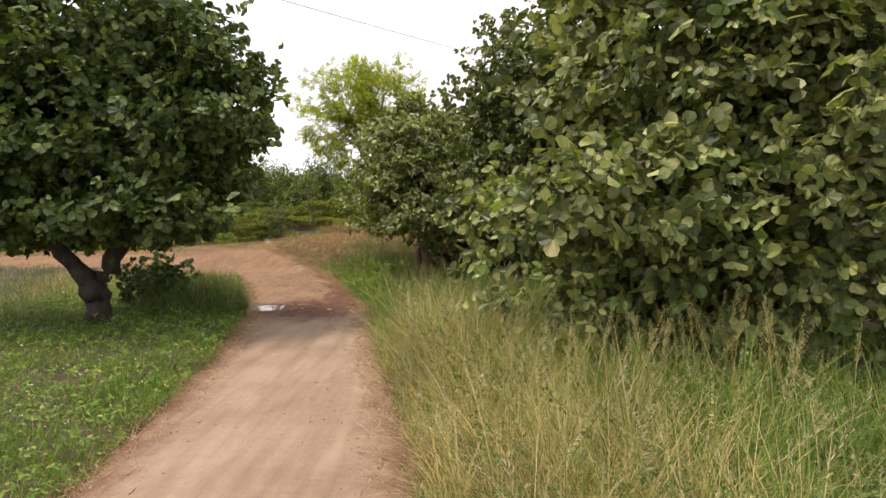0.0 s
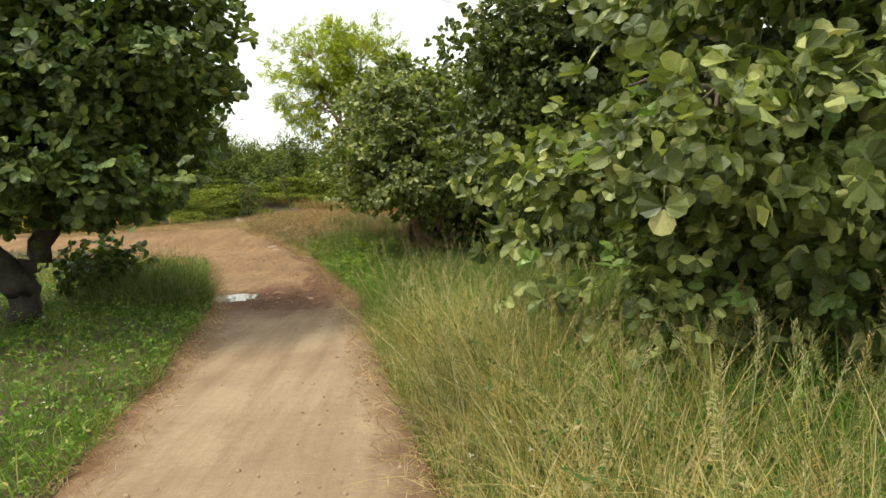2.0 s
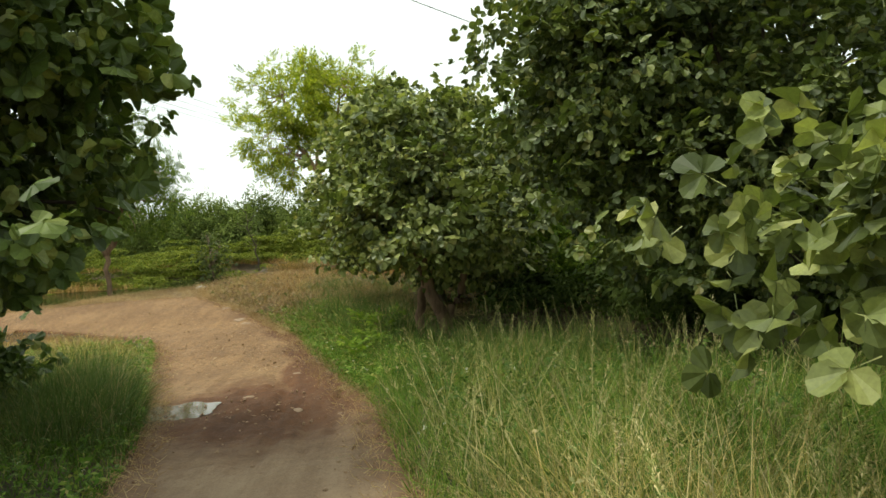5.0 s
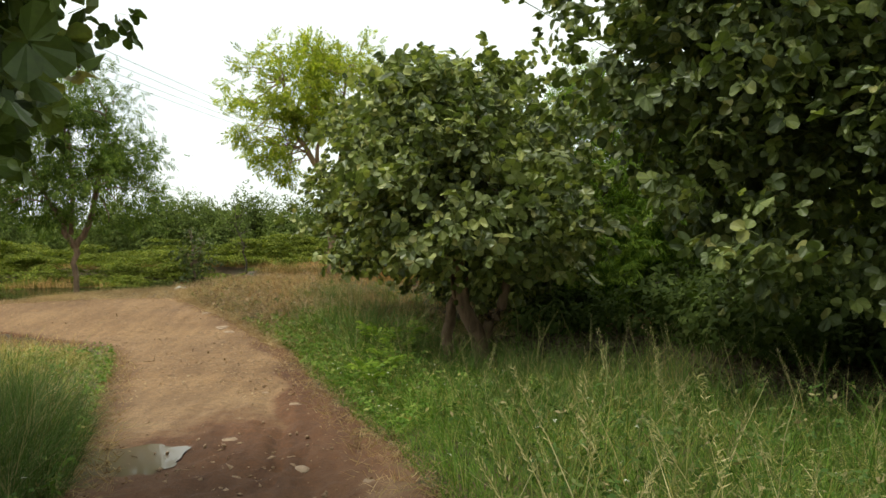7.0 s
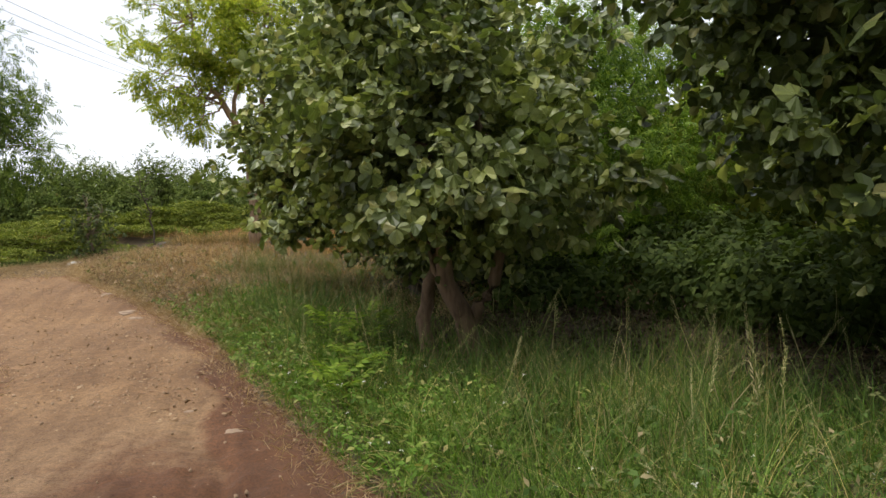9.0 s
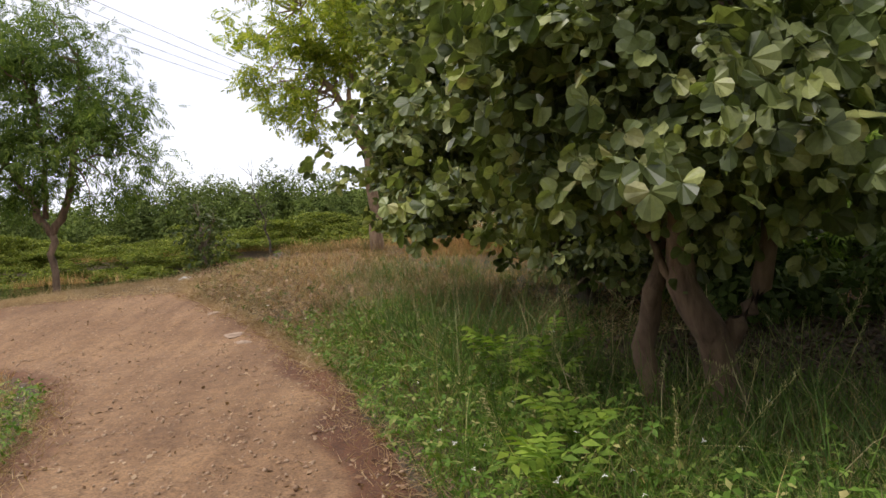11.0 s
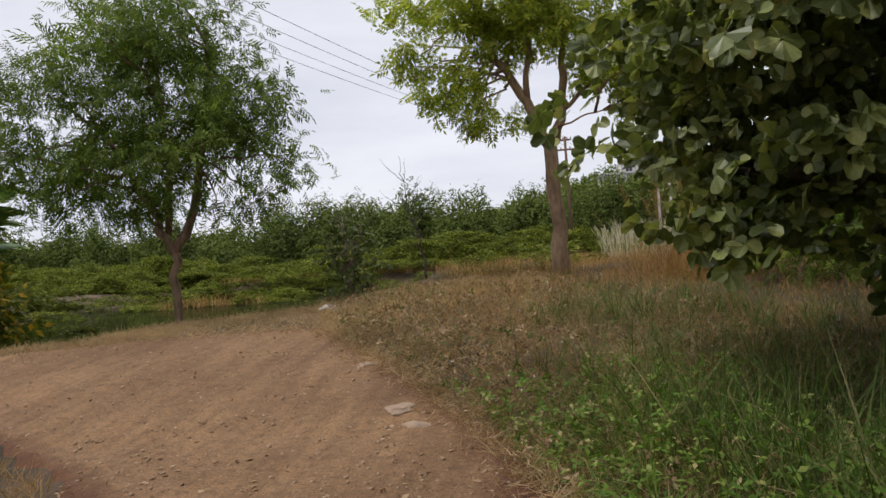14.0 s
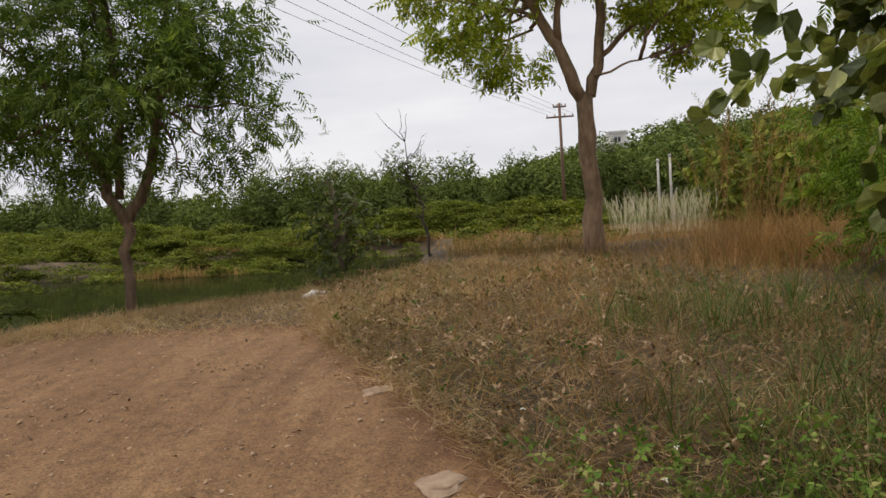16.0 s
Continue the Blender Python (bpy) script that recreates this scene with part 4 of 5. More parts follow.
stuff("dry_grass", blades(x, y, hh, r.uniform(.003, .009, len(x)), r, .6), GRASS_RED, "reddish brown dried grass on the mound", "grass")
x, y = verge(8000, 18.6, 27, 0.1, 4, 1, r, 1.1)
k = patchy(x, y, r, 1.2, .9)
x, y = x[k], y[k]
stuff("grass", blades(x, y, r.uniform(.08, .32, len(x)), r.uniform(.003, .006, len(x)), r, .4), GRASS_MIX, "patches of green grass in dried grass", "grass")
x = r.uniform(-16, -4.2, 20000)
y = lip_of(x) - .3 + r.normal(0, .28, len(x))
stuff("straw_tufts", blades(x, y, r.uniform(.04, .17, len(x)), r.uniform(.004, .009, len(x)), r, .7), STRAW, "pale dry straw along the pond bank", "grass")
x, y = verge(7000, 3, 25, -.3, .18, 1, r, .7)
x2, y2 = verge(4000, 3, 19, -.25, .12, -1, r, .7)
x, y = np.concatenate([x, x2]), np.concatenate([y, y2])
stuff("straw_litter", blades(x, y, r.uniform(.05, .16, len(x)), r.uniform(.003, .006, len(x)), r, 1.6, ground_z(x, y) + .015), STRAW, "broken straw and dead grass on the track edge", "litter")

# tussocks along the track: straw-coloured at first, green further on, brown by the junction
def tussocks(n, y0, y1, near, far, side, lo, hi, per, width, mat, label, flare=.3, edge=.5):
    x, y = verge(n, y0, y1, near, far, side, r, 1.0)
    k = open_ground(x, y, r) & ~in_road(x, y, -.05)
    x, y = x[k], y[k]
    d = np.abs(x - (right_of(y) if side > 0 else left_of(y)))
    stuff("tussock_grass", tufts(x, y, per, r.uniform(lo, hi, len(x)) * (.4 + .6 * ease(d / edge)), width, r, .08, flare), mat, label, "grass")


tussocks(330, 2.4, 8.5, .08, 1.3, 1, .6, 1.15, 20, .0045, GRASS_GOLD, "tall golden dry grass tussocks at the track edge", .22)
tussocks(60, 4.0, 6.6, .9, 2.3, 1, .75, 1.15, 14, .010, GRASS_GREEN, "tall coarse green grass in front of the palash", .4)
x, y = verge(70, 3.6, 6.6, .7, 2.8, 1, r, 1.0)
stuff("grass_seed_heads", seed_stalks(x, y, r.uniform(.7, 1.1, len(x)), r, .25), GRASS_GOLD, "golden-brown seed heads on tall upright stalks", "grass")
tussocks(420, 2.0, 9.5, .3, 2.8, 1, .45, .95, 16, .006, GRASS_MIX, "arching green grass tussocks among dry stalks", .35)
tussocks(900, 8.0, 14.5, .15, 4.0, 1, .3, .72, 16, .006, GRASS_GREEN, "lush arching green grass tussocks beside the track", .5)
tussocks(170, 8.0, 15.5, .5, 3.4, 1, .5, .95, 10, .004, GRASS_GOLD, "pale drooping dry grass tussocks in green grass", .55)
tussocks(230, 14.5, 19.5, .1, 1.6, 1, .25, .55, 16, .006, GRASS_GREEN, "green grass tussocks under the bushes", .45)
tussocks(170, 15.0, 21.5, .3, 2.4, 1, .3, .75, 14, .005, GRASS_RUST, "brown and olive dying grass clumps", .55)
x, y = verge(3000, 13.5, 20.5, .05, 1.7, 1, r, 1.0)
k = open_ground(x, y, r) & patchy(x, y, r, 1.5, .9)
x, y = x[k], y[k]
pos = np.stack([x, y, ground_z(x, y) + r.uniform(.04, .36, len(x)) * ease((x - right_of(y)) / .6)], 1)
stuff("weeds", scatter(CLUSTER, pos, r.normal(size=pos.shape) * (1, 1, .4), np.array([0, 0, 1.0]) + r.normal(size=pos.shape) * .5, r.uniform(.025, .06, len(x))), GRASS_GREEN, "broad-leaved green weeds at the track edge", "weeds")
tussocks(150, 16.5, 21.5, .9, 2.3, 1, .4, .85, 16, .006, GRASS_MIX, "coarse tall grass clumps turning brown", .4)
tussocks(330, 18.0, 24.0, 2.0, 4.6, 1, .4, .85, 16, .005, GRASS_MIX, "tall green and brown grass on the mound", .35)
tussocks(620, 18.6, 27.5, .2, 4.8, 1, .15, .42, 14, .004, GRASS_RED, "brown wiry dried grass clumps on the mound", .6)
tussocks(170, 11.2, 14.5, .05, 1.2, -1, .45, .95, 18, .006, GRASS_MIX, "dark green tussocks beside the puddle", .35, .35)
tussocks(360, 13.4, 18.5, .0, 1.7, -1, .2, .6, 16, .004, GRASS_GOLD, "brown-yellow dry tussocks on the verge", .45)
tussocks(330, 14.0, 19.4, .9, 4.6, -1, .25, .6, 16, .005, GRASS_GOLD, "dry yellow-brown tussocks across the meadow", .4)
tussocks(200, 13.0, 18.0, .4, 4.0, -1, .25, .6, 16, .006, GRASS_MIX, "green and brown tussocks across the meadow", .45)
tussocks(420, 3.0, 12.0, .15, 4.0, -1, .15, .36, 14, .006, GRASS_GREEN, "short bright green grass clumps", .6)

# leaf chips on the track by the junction
n = 8500
y = r.uniform(15.0, 26, n)
a, b = np.maximum(left_of(y), -10), right_of(y)
x = a + (b - a) * r.uniform(size=n)
k = patchy(x, y, r, 1.6, .95)
x, y = x[k], y[k]
n = len(x)
pos = np.stack([x, y, ground_z(x, y) + .026], 1)
CHIP = slim_leaflet(1, .3, .1)
stuff("leaf_litter", scatter(CHIP, pos, r.normal(size=(n, 3)) * (1, 1, .25), np.array([0, 0, 1.0]) + r.normal(size=(n, 3)) * .25, r.uniform(.008, 1, n) ** 2 * .05 + .008), LITTER, "scattered dry leaf and straw chips on the track", "litter")

# ---- pond margin and far scrub ----


def bush_mass(spots, template, per_m, size, r, flat=0.3):
    """Joined foliage of many bushes given as (x, y, radius, height)."""
    out = []
    for bx, by, rad, h in spots:
        n = int(per_m * (rad * rad + rad * h) * 2)
        z0 = on_ground(bx, by)
        p, o = crown_points([(bx, by, z0 + h * .5, rad, rad * .9, h * .52)], n, r, .55, .6, .04)
        k = p[:, 2] > z0
        p, o = p[k], o[k]
        nm = unit(np.array([0, 0, .5]) + o * (1.1 - flat) + r.normal(size=o.shape) * .3)
        ax = unit(np.cross(nm, r.normal(size=o.shape)) + o * .35)
        out.append(scatter(template, p, ax, nm, size * r.uniform(.7, 1.3, len(p))))
    return merge(out)


def tier_mass(spots, template, per_m, size, r):
    """Joined foliage of flat-topped thorn bushes, spread in level tiers, as (x, y, radius, height)."""
    out = []
    for bx, by, rad, h in spots:
        z0 = on_ground(bx, by)
        for k in range(int(5 + h * 3.0)):
            f = r.uniform(.12, 1) ** .7
            tr = rad * r.uniform(.3, .6) * (1.15 - .45 * f)
            a, off = r.uniform(0, 6.283), rad * r.uniform(0, .85) * (1.1 - .5 * f)
            n = int(per_m * tr * tr * 3) + 6
            q = r.normal(size=(n, 2)) * tr * .5
            d2 = (q ** 2).sum(1)
            p = np.stack([bx + math.cos(a) * off + q[:, 0], by + math.sin(a) * off + q[:, 1], z0 + h * f - .14 * d2 / tr + r.normal(0, .05, n)], 1)
            p = p[p[:, 2] > z0 + .05]
            nm = np.array([0, 0, 1.0]) + r.normal(size=p.shape) * .28
            ax = np.cross(nm, r.normal(size=p.shape)) + (0, 0, -.15)
            out.append(scatter(template, p, unit(ax), unit(nm), size * r.uniform(.6, 1.3, len(p))))
    return merge(out)


spots = [(r.uniform(-52, 34), r.uniform(65, 72), r.uniform(2.4, 4.2), r.uniform(1.5, 2.6)) for i in range(75)]
stuff("far_scrub", tier_mass(spots, FAR, 26, .18, r), SCRUB, "dense layered light green thorn scrub beyond the pond", "scrub")
q = np.random.default_rng(404)
spots = [(-64 + 112 * (i + q.uniform()) / 105, q.uniform(73, 82), q.uniform(2.2, 3.8), q.uniform(4.6, 7.6) + 1.0 * math.sin(i * .55)) for i in range(105)]
spots = [(bx + q.normal(0, rad * .55), by + q.normal(0, rad * .4), rad * q.uniform(.35, .65), h * q.uniform(.6, 1.05)) for bx, by, rad, h in spots for i in range(4)]
stuff("far_trees", bush_mass(spots, FAR, 26, .24, q), WOODS, "row of dark green trees behind the scrub", "woods")
spots = [(r.uniform(-46, -25), r.uniform(28, 62), r.uniform(1.4, 2.6), r.uniform(1.2, 2.2)) for i in range(60)]
spots += [(r.uniform(-19, -13.4), r.uniform(25.8, 30), r.uniform(.7, 1.3), r.uniform(.9, 1.9)) for i in range(28)]
spots += [(r.uniform(-13.4, -10.5), r.uniform(26.2, 28.0), r.uniform(.5, .9), r.uniform(.6, 1.3)) for i in range(12)]
spots += [(r.uniform(-34, -10), r.uniform(59, 64.5), r.uniform(1.6, 3.0), r.uniform(.6, 1.5)) for i in range(60)]
spots += [(r.uniform(-24, -14), r.uniform(48.2, 51), r.uniform(.8, 1.6), r.uniform(.7, 1.5)) for i in range(16)]
spots += [(r.uniform(-25, -12), r.uniform(45.4, 48), r.uniform(.6, 1.2), r.uniform(.25, .7)) for i in range(18)]
spots += [(r.uniform(-25, -20), r.uniform(30, 46), r.uniform(.8, 1.5), r.uniform(.7, 1.5)) for i in range(14)]
spots += [(r.uniform(-6, 6), r.uniform(34, 58), r.uniform(.5, 1.2), r.uniform(.5, 1.1)) for i in range(22)]
stuff("pond_scrub", tier_mass(spots, FAR, 44, .14, r), SCRUB, "low tangled green scrub beside the pond", "scrub")
spots = [(r.uniform(-90, 60), r.uniform(88, 112), r.uniform(3, 5), r.uniform(4.5, 7)) for i in range(70)]
spots += [(r.uniform(-25, 75), r.uniform(112, 158), r.uniform(3, 5.5), r.uniform(4, 7)) for i in range(100)]
stuff("far_woods", bush_mass(spots, FAR, 3.2, .82, r), WOODS, "wooded hillside behind the scrub", "woods")
spots = [(r.uniform(6.5, 12), r.uniform(-2, 40), r.uniform(1.5, 2.6), r.uniform(2.5, 5)) for i in range(36)]
spots += [(r.uniform(5, 20), r.uniform(36, 60), r.uniform(2, 3), r.uniform(2.5, 4.5)) for i in range(26)]
stuff("hedge_scrub", bush_mass(spots, CLUSTER, 9, .42, r), SCRUB, "dense green thicket behind the palash trees", "scrub")
spots = [(r.uniform(-40, -20), r.uniform(-4, 22), r.uniform(1.6, 2.8), r.uniform(2, 4)) for i in range(34)]
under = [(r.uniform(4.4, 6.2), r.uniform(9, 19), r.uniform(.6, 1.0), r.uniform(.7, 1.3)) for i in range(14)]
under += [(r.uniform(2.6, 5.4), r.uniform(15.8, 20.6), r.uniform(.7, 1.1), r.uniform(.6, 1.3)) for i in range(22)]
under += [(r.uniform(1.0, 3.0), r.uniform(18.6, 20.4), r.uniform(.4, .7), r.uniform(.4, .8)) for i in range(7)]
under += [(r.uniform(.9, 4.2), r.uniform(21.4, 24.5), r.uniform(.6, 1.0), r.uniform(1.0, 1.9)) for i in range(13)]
# low bushes that darken the ground under the trees, shade put into their leaf colour
stuff("undergrowth", bush_mass(under, CLUSTER, 95, .12, r), SHADE, "green undergrowth with the shade of the trees in its colour", "undergrowth")
stuff("field_scrub", bush_mass(spots, CLUSTER, 10, .42, r), SCRUB, "yellow-green bushes across the meadow", "scrub")
# reeds and dry grass round the water
x = np.concatenate([r.normal(-18.5, 2.6, 1500), r.uniform(-30, 0, 5000)])
y = np.concatenate([r.normal(47.3, .6, 1500), r.uniform(61.5, 64, 5000)])
stuff("pond_reeds", blades(x, y, r.uniform(.2, .75, len(x)), r.uniform(.012, .03, len(x)), r, .3), GRASS_RED, "brown reeds along the pond margin", "reeds")
x = r.uniform(-15, -5.4, 5000)
y = lip_of(x) + r.uniform(.35, 1.1, 5000)
stuff("pond_grass", blades(x, y, r.uniform(.06, .24, len(x)), r.uniform(.004, .01, len(x)), r, .35), GRASS_MIX, "rank green grass on the pond slope", "grass")
x, y = r.uniform(-6, 14, 16000), r.uniform(31, 60, 16000)
k = x > -5.2 - .09 * (y - 29)
x, y = x[k], y[k]
stuff("dry_grass", blades(x, y, r.uniform(.12, .5, len(x)), r.uniform(.008, .016, len(x)), r, .4), GRASS_RED, "rusty dry grass behind the mound", "grass")
x, y = r.uniform(-1.0, 1.6, 420), r.uniform(38, 41, 420)
stuff("plume_grass", seed_stalks(x, y, r.uniform(.7, 1.45, 420), r, .14), PLUME, "tall grass with silvery white plumes", "grass")

n = 9000
x, y = verge(n, 2.5, 18.6, 0.02, 3.8, -1, r, 1.2)
x2, y2 = verge(3500, 13.0, 21.0, 0.05, 1.6, 1, r, 1.0)
x, y = np.concatenate([x, x2]), np.concatenate([y, y2])
n = len(x)
pos = np.stack([x, y, ground_z(x, y) + r.uniform(.03, .2, n)], 1)
stuff("weeds", scatter(CLUSTER, pos, r.normal(size=(n, 3)) * (1, 1, .3), np.array([0, 0, 1.0]) + r.normal(size=(n, 3)) * .5, r.uniform(.025, .06, n)), GRASS_GREEN, "low broad-leaved green weeds in the grass", "weeds")
n = 420
x, y = verge(n, 3, 18, 0.1, 3.5, -1, r, 1.0)
x2, y2 = verge(260, 2.5, 21, 0.1, 2.0, 1, r, 1.0)
x, y = np.concatenate([x, x2]), np.concatenate([y, y2])
n = len(x)
pos = np.stack([x, y, ground_z(x, y) + r.uniform(.15, .32, n)], 1)
stuff("wild_flowers", scatter(CLUSTER, pos, r.normal(size=(n, 3)) * (1, 1, .3), np.array([0, 0, 1.0]) + r.normal(size=(n, 3)) * .4, r.uniform(.009, .02, n)), PETAL, "tiny white wild flowers in the grass", "flowers")
x = np.concatenate([r.uniform(-9.5, -5.6, 5200)])
y = np.interp(x, [-9.5, -8.6, -6.2, -5.6], [21.0, 20.9, 19.4, 18.4]) - r.uniform(-.1, 1.6, len(x))
stuff("dry_grass", blades(x, y, r.uniform(.06, .24, len(x)), r.uniform(.003, .007, len(x)), r, .6), GRASS_RED, "brown dried weeds at the corner of the tracks", "grass")
x, y = verge(19000, 18.5, 27.5, -.1, 3.6, 1, r, 1.4)
stuff("straw_litter", blades(x, y, r.uniform(.08, .24, len(x)), r.uniform(.003, .007, len(x)), r, 2.0, ground_z(x, y) + .03), STRAW, "flattened dead straw over the mound", "litter")

# ---- rocks and stones ----


def stone(name, x, y, size, mat, label, seed, flat=0.45, group=""):
    bm = bmesh.new()
    bmesh.ops.create_icosphere(bm, subdivisions=3, radius=1.0)
    for v in bm.verts:
        k = 1 + 0.35 * noise.noise(v.co * 1.3 + Vector((seed, 0, 0))) + 0.12 * noise.noise(v.co * 4 + Vector((0, seed, 0)))
        v.co = Vector((v.co.x * size[0], v.co.y * size[1], v.co.z * size[2])) * k
    for f in bm.faces:
        f.smooth = seed % 2 > 0.5
    me = bpy.data.meshes.new(name)
    bm.to_mesh(me)
    bm.free()
    ob = tagged(link(name, me, mat), label, "rock" if mat is ROCK else "stone", group)
    ob.matrix_basis = pose(x, y, on_ground(x, y) + size[2] * flat, 0, 0, seed * 40)
    return ob


stone("rock", -6.32, 26.05, (.16, .12, .075), ROCK, "pale white angular rock on the bank edge", 1.3, .25)
for i, (sx_, sy_, w) in enumerate(((-4.24, 20.84, .17), (-4.06, 20.47, .13), (-4.79, 22.17, .14), (-4.35, 21.62, .08), (-1.56, 11.95, .09), (-4.9, 22.7, .09), (-2.0, 12.35, .07), (-2.62, 13.3, .09), (-2.3, 14.64, .09), (-2.65, 15.3, .06), (-3.7, 19.4, .06), (-1.2, 7.75, .05))):
    stone("stone", sx_, sy_, (w, w * .7, w * .22), STONE, "flat tan stone half sunk in the track", 2.1 + i * 1.7, .35, "stones on the track")

# ---- bare snag, poles, cables ----
snag = root("dead_tree", -5.25, 29.5, on_ground(-5.25, 29.5), "bare grey-brown dead sapling without leaves", "dead tree")
z0 = on_ground(-5.25, 29.5)
main = bent((-5.25, 29.5, z0 - .2), (-5.6, 29.3, 2.8), 9, 0, .04, 5)
link("trunk", tri_mesh("trunk", *tube(main, np.linspace(.03, .006, 9), 8, .06, 2)), BARK_GREY, snag)
for i in range(22):
    k = 3 + i % 6
    a = main[k]
    b = a + np.array([r.uniform(-.55, .55), r.uniform(-.4, .4), r.uniform(.2, .5)])
    line = bent(a, b, 6, -.04, .03, 60 + i)
    link("branch", tri_mesh("branch", *tube(line, np.linspace(.008, .002, 6), 5, .05, i)), BARK_GREY, snag)


def power_pole(x, y, top, mat, arms, label, radius=.11):
    z = on_ground(x, y)
    thing = root("utility_pole", x, y, z, label, "pole")
    link("pole", tri_mesh("pole", *tube([(x, y, z - .4), (x, y, (z + top) / 2), (x, y, top)], [radius, radius * .85, radius * .7], 10, .01)), mat, thing)
    for k, (h, half) in enumerate(arms):
        link("crossarm", tri_mesh("crossarm", *tube([(x - half, y, top - h), (x, y, top - h), (x + half, y, top - h)], [.06, .07, .06], 6, 0)), mat, thing)
        for s in (-.92, -.35, .35, .92):
            link("insulator", tri_mesh("insulator", *tube([(x + s * half, y, top - h), (x + s * half, y, top - h + .13), (x + s * half, y, top - h + .22)], [.035, .06, .03], 7, 0)), CONCRETE, thing)
    return thing


power_pole(-.6, 68.5, 9.6, RUST, ((.25, .45), (.95, .95)), "rust-brown iron power pole with two crossarms", .13)
power_pole(5.2, 24.5, 5.8, CONCRETE, ((.3, .45),), "grey concrete power pole among the shrubs", .085)
for px_, py_, tp in ((4.4, 61.0, 4.6), (5.2, 61.5, 4.9)):
    th = root("fence_post", px_, py_, on_ground(px_, py_), "thin pale concrete post in the far scrub", "post", "thin posts in the scrub")
    zz = on_ground(px_, py_)
    link("post", tri_mesh("post", *tube([(px_, py_, zz - .3), (px_, py_, 3), (px_, py_, tp)], [.09, .08, .07], 8, .01)), CONCRETE, th)
    link("cap", tri_mesh("cap", *tube([(px_, py_, tp - .02), (px_, py_, tp + .05), (px_, py_, tp + .12)], [.10, .10, .06], 8, .01)), CONCRETE, th)


def cable(a, b, sag, label, rad=.008):
    line = bent(a, b, 40, -sag)
    return tagged(link("power_cable", tri_mesh("power_cable", *tube(line, np.full(40, rad), 5, 0)), WIRE), label, "cable", "overhead cables")


for dx, dz in ((-.85, 0), (-.3, 0), (.3, 0), (.85, 0)):
    cable((-.6 + dx, 68.5, 8.85 + dz), (-20.0 + dx * 1.6, 4.0, 9.4 + dz), .9, "thin grey overhead power cable against the sky")
cable((5.2, 24.5, 5.65), (-26, -9, 8.6), 0.6, "thin grey overhead power cable against the sky")

# ---- house on the hill ----
hx, hy = 10.5, 134.0
hz = on_ground(hx, hy) - 0.6
house = root("house", hx, hy, hz, "flat-roofed grey-white house on the wooded hill", "house")


def box(name, c, s, mat, parent, label=""):
    bm = bmesh.new()
    bmesh.ops.create_cube(bm, size=1.0)
    for v in bm.verts:
        v.co = Vector((v.co.x * s[0] + c[0], v.co.y * s[1] + c[1], v.co.z * s[2] + c[2]))
    bmesh.ops.bevel(bm, geom=bm.edges[:], offset=min(s) * .04, segments=1, affect="EDGES")
    return part(name, bm, mat, parent, label)


for z_, w, dpt, h, ox in ((hz + 2.8, 6.4, 6, 6.4, 0), (hz + 6.9, 2.6, 4.5, 1.8, 1.5)):
    wall_ob = box("wall", (hx + ox, hy, z_), (w, dpt, h), PLASTER, house)
    box("parapet", (hx + ox, hy, z_ + h / 2 + .12), (w + .3, dpt + .3, .3), PLASTER, house)
    for k in range(int(w // 2)):
        for row in range(2 if h > 4 else 1):
            wx = hx + ox - w / 2 + 1.2 + k * 2.0
            wz = z_ + h / 2 - 1.3 - row * 3.0
            win = box("window", (wx, hy - dpt / 2 - .03, wz), (.95, .08, 1.2), GLASS_DARK, house)
            box("frame", (wx, hy - dpt / 2 - .09, wz), (.07, .05, 1.2), PLASTER, win)

# ---- banana plants ----


def banana(x, y, height, seed):
    q = np.random.default_rng(seed)
    z = on_ground(x, y)
    thing = root("banana_plant", x, y, z, "banana plant with broad torn green leaves", "banana plant", "banana plants by the pond")
    link("stem", tri_mesh("stem", *tube([(x, y, z - .2), (x, y, z + height * .3), (x + .05, y, z + height * .55)], [.13, .11, .06], 10, .03, seed)), BANANA, thing)
    for k in range(9):
        yaw = k * 2.4 + q.uniform(-.3, .3)
        length = height * q.uniform(.34, .44)
        up = q.uniform(.8, 1.8)
        vs, fs = [], []
        for i in range(22):
            t = i / 21
            cx = length * t * (1 - .15 * t)
            cz = up * length * (t - .75 * t * t)
            w = .30 * length * math.sin(math.pi * min(1, .12 + t * .9)) ** .6
            for s_ in (-1, 1):
                rag = w * q.uniform(.82, 1.05)
                k0 = len(vs)
                vs += [(cx, 0, cz), (cx + length * .06, 0, cz), (cx + length * .06 + .05, s_ * rag, cz - .22 * rag), (cx + .05, s_ * rag, cz - .25 * rag)]
                fs += [(k0, k0 + 1, k0 + 2), (k0, k0 + 2, k0 + 3)]
        v = np.array(vs)
        c, s_ = math.cos(yaw), math.sin(yaw)
        v = np.stack([v[:, 0] * c - v[:, 1] * s_ + x, v[:, 0] * s_ + v[:, 1] * c + y, v[:, 2] + z + height * .53], 1)
        link("leaf", tri_mesh("leaf", v, fs, False), BANANA, thing)


banana(-14.3, 27.4, 5.3, 1)
banana(-15.4, 27.2, 5.7, 2)
banana(-14.9, 28.6, 4.6, 3)

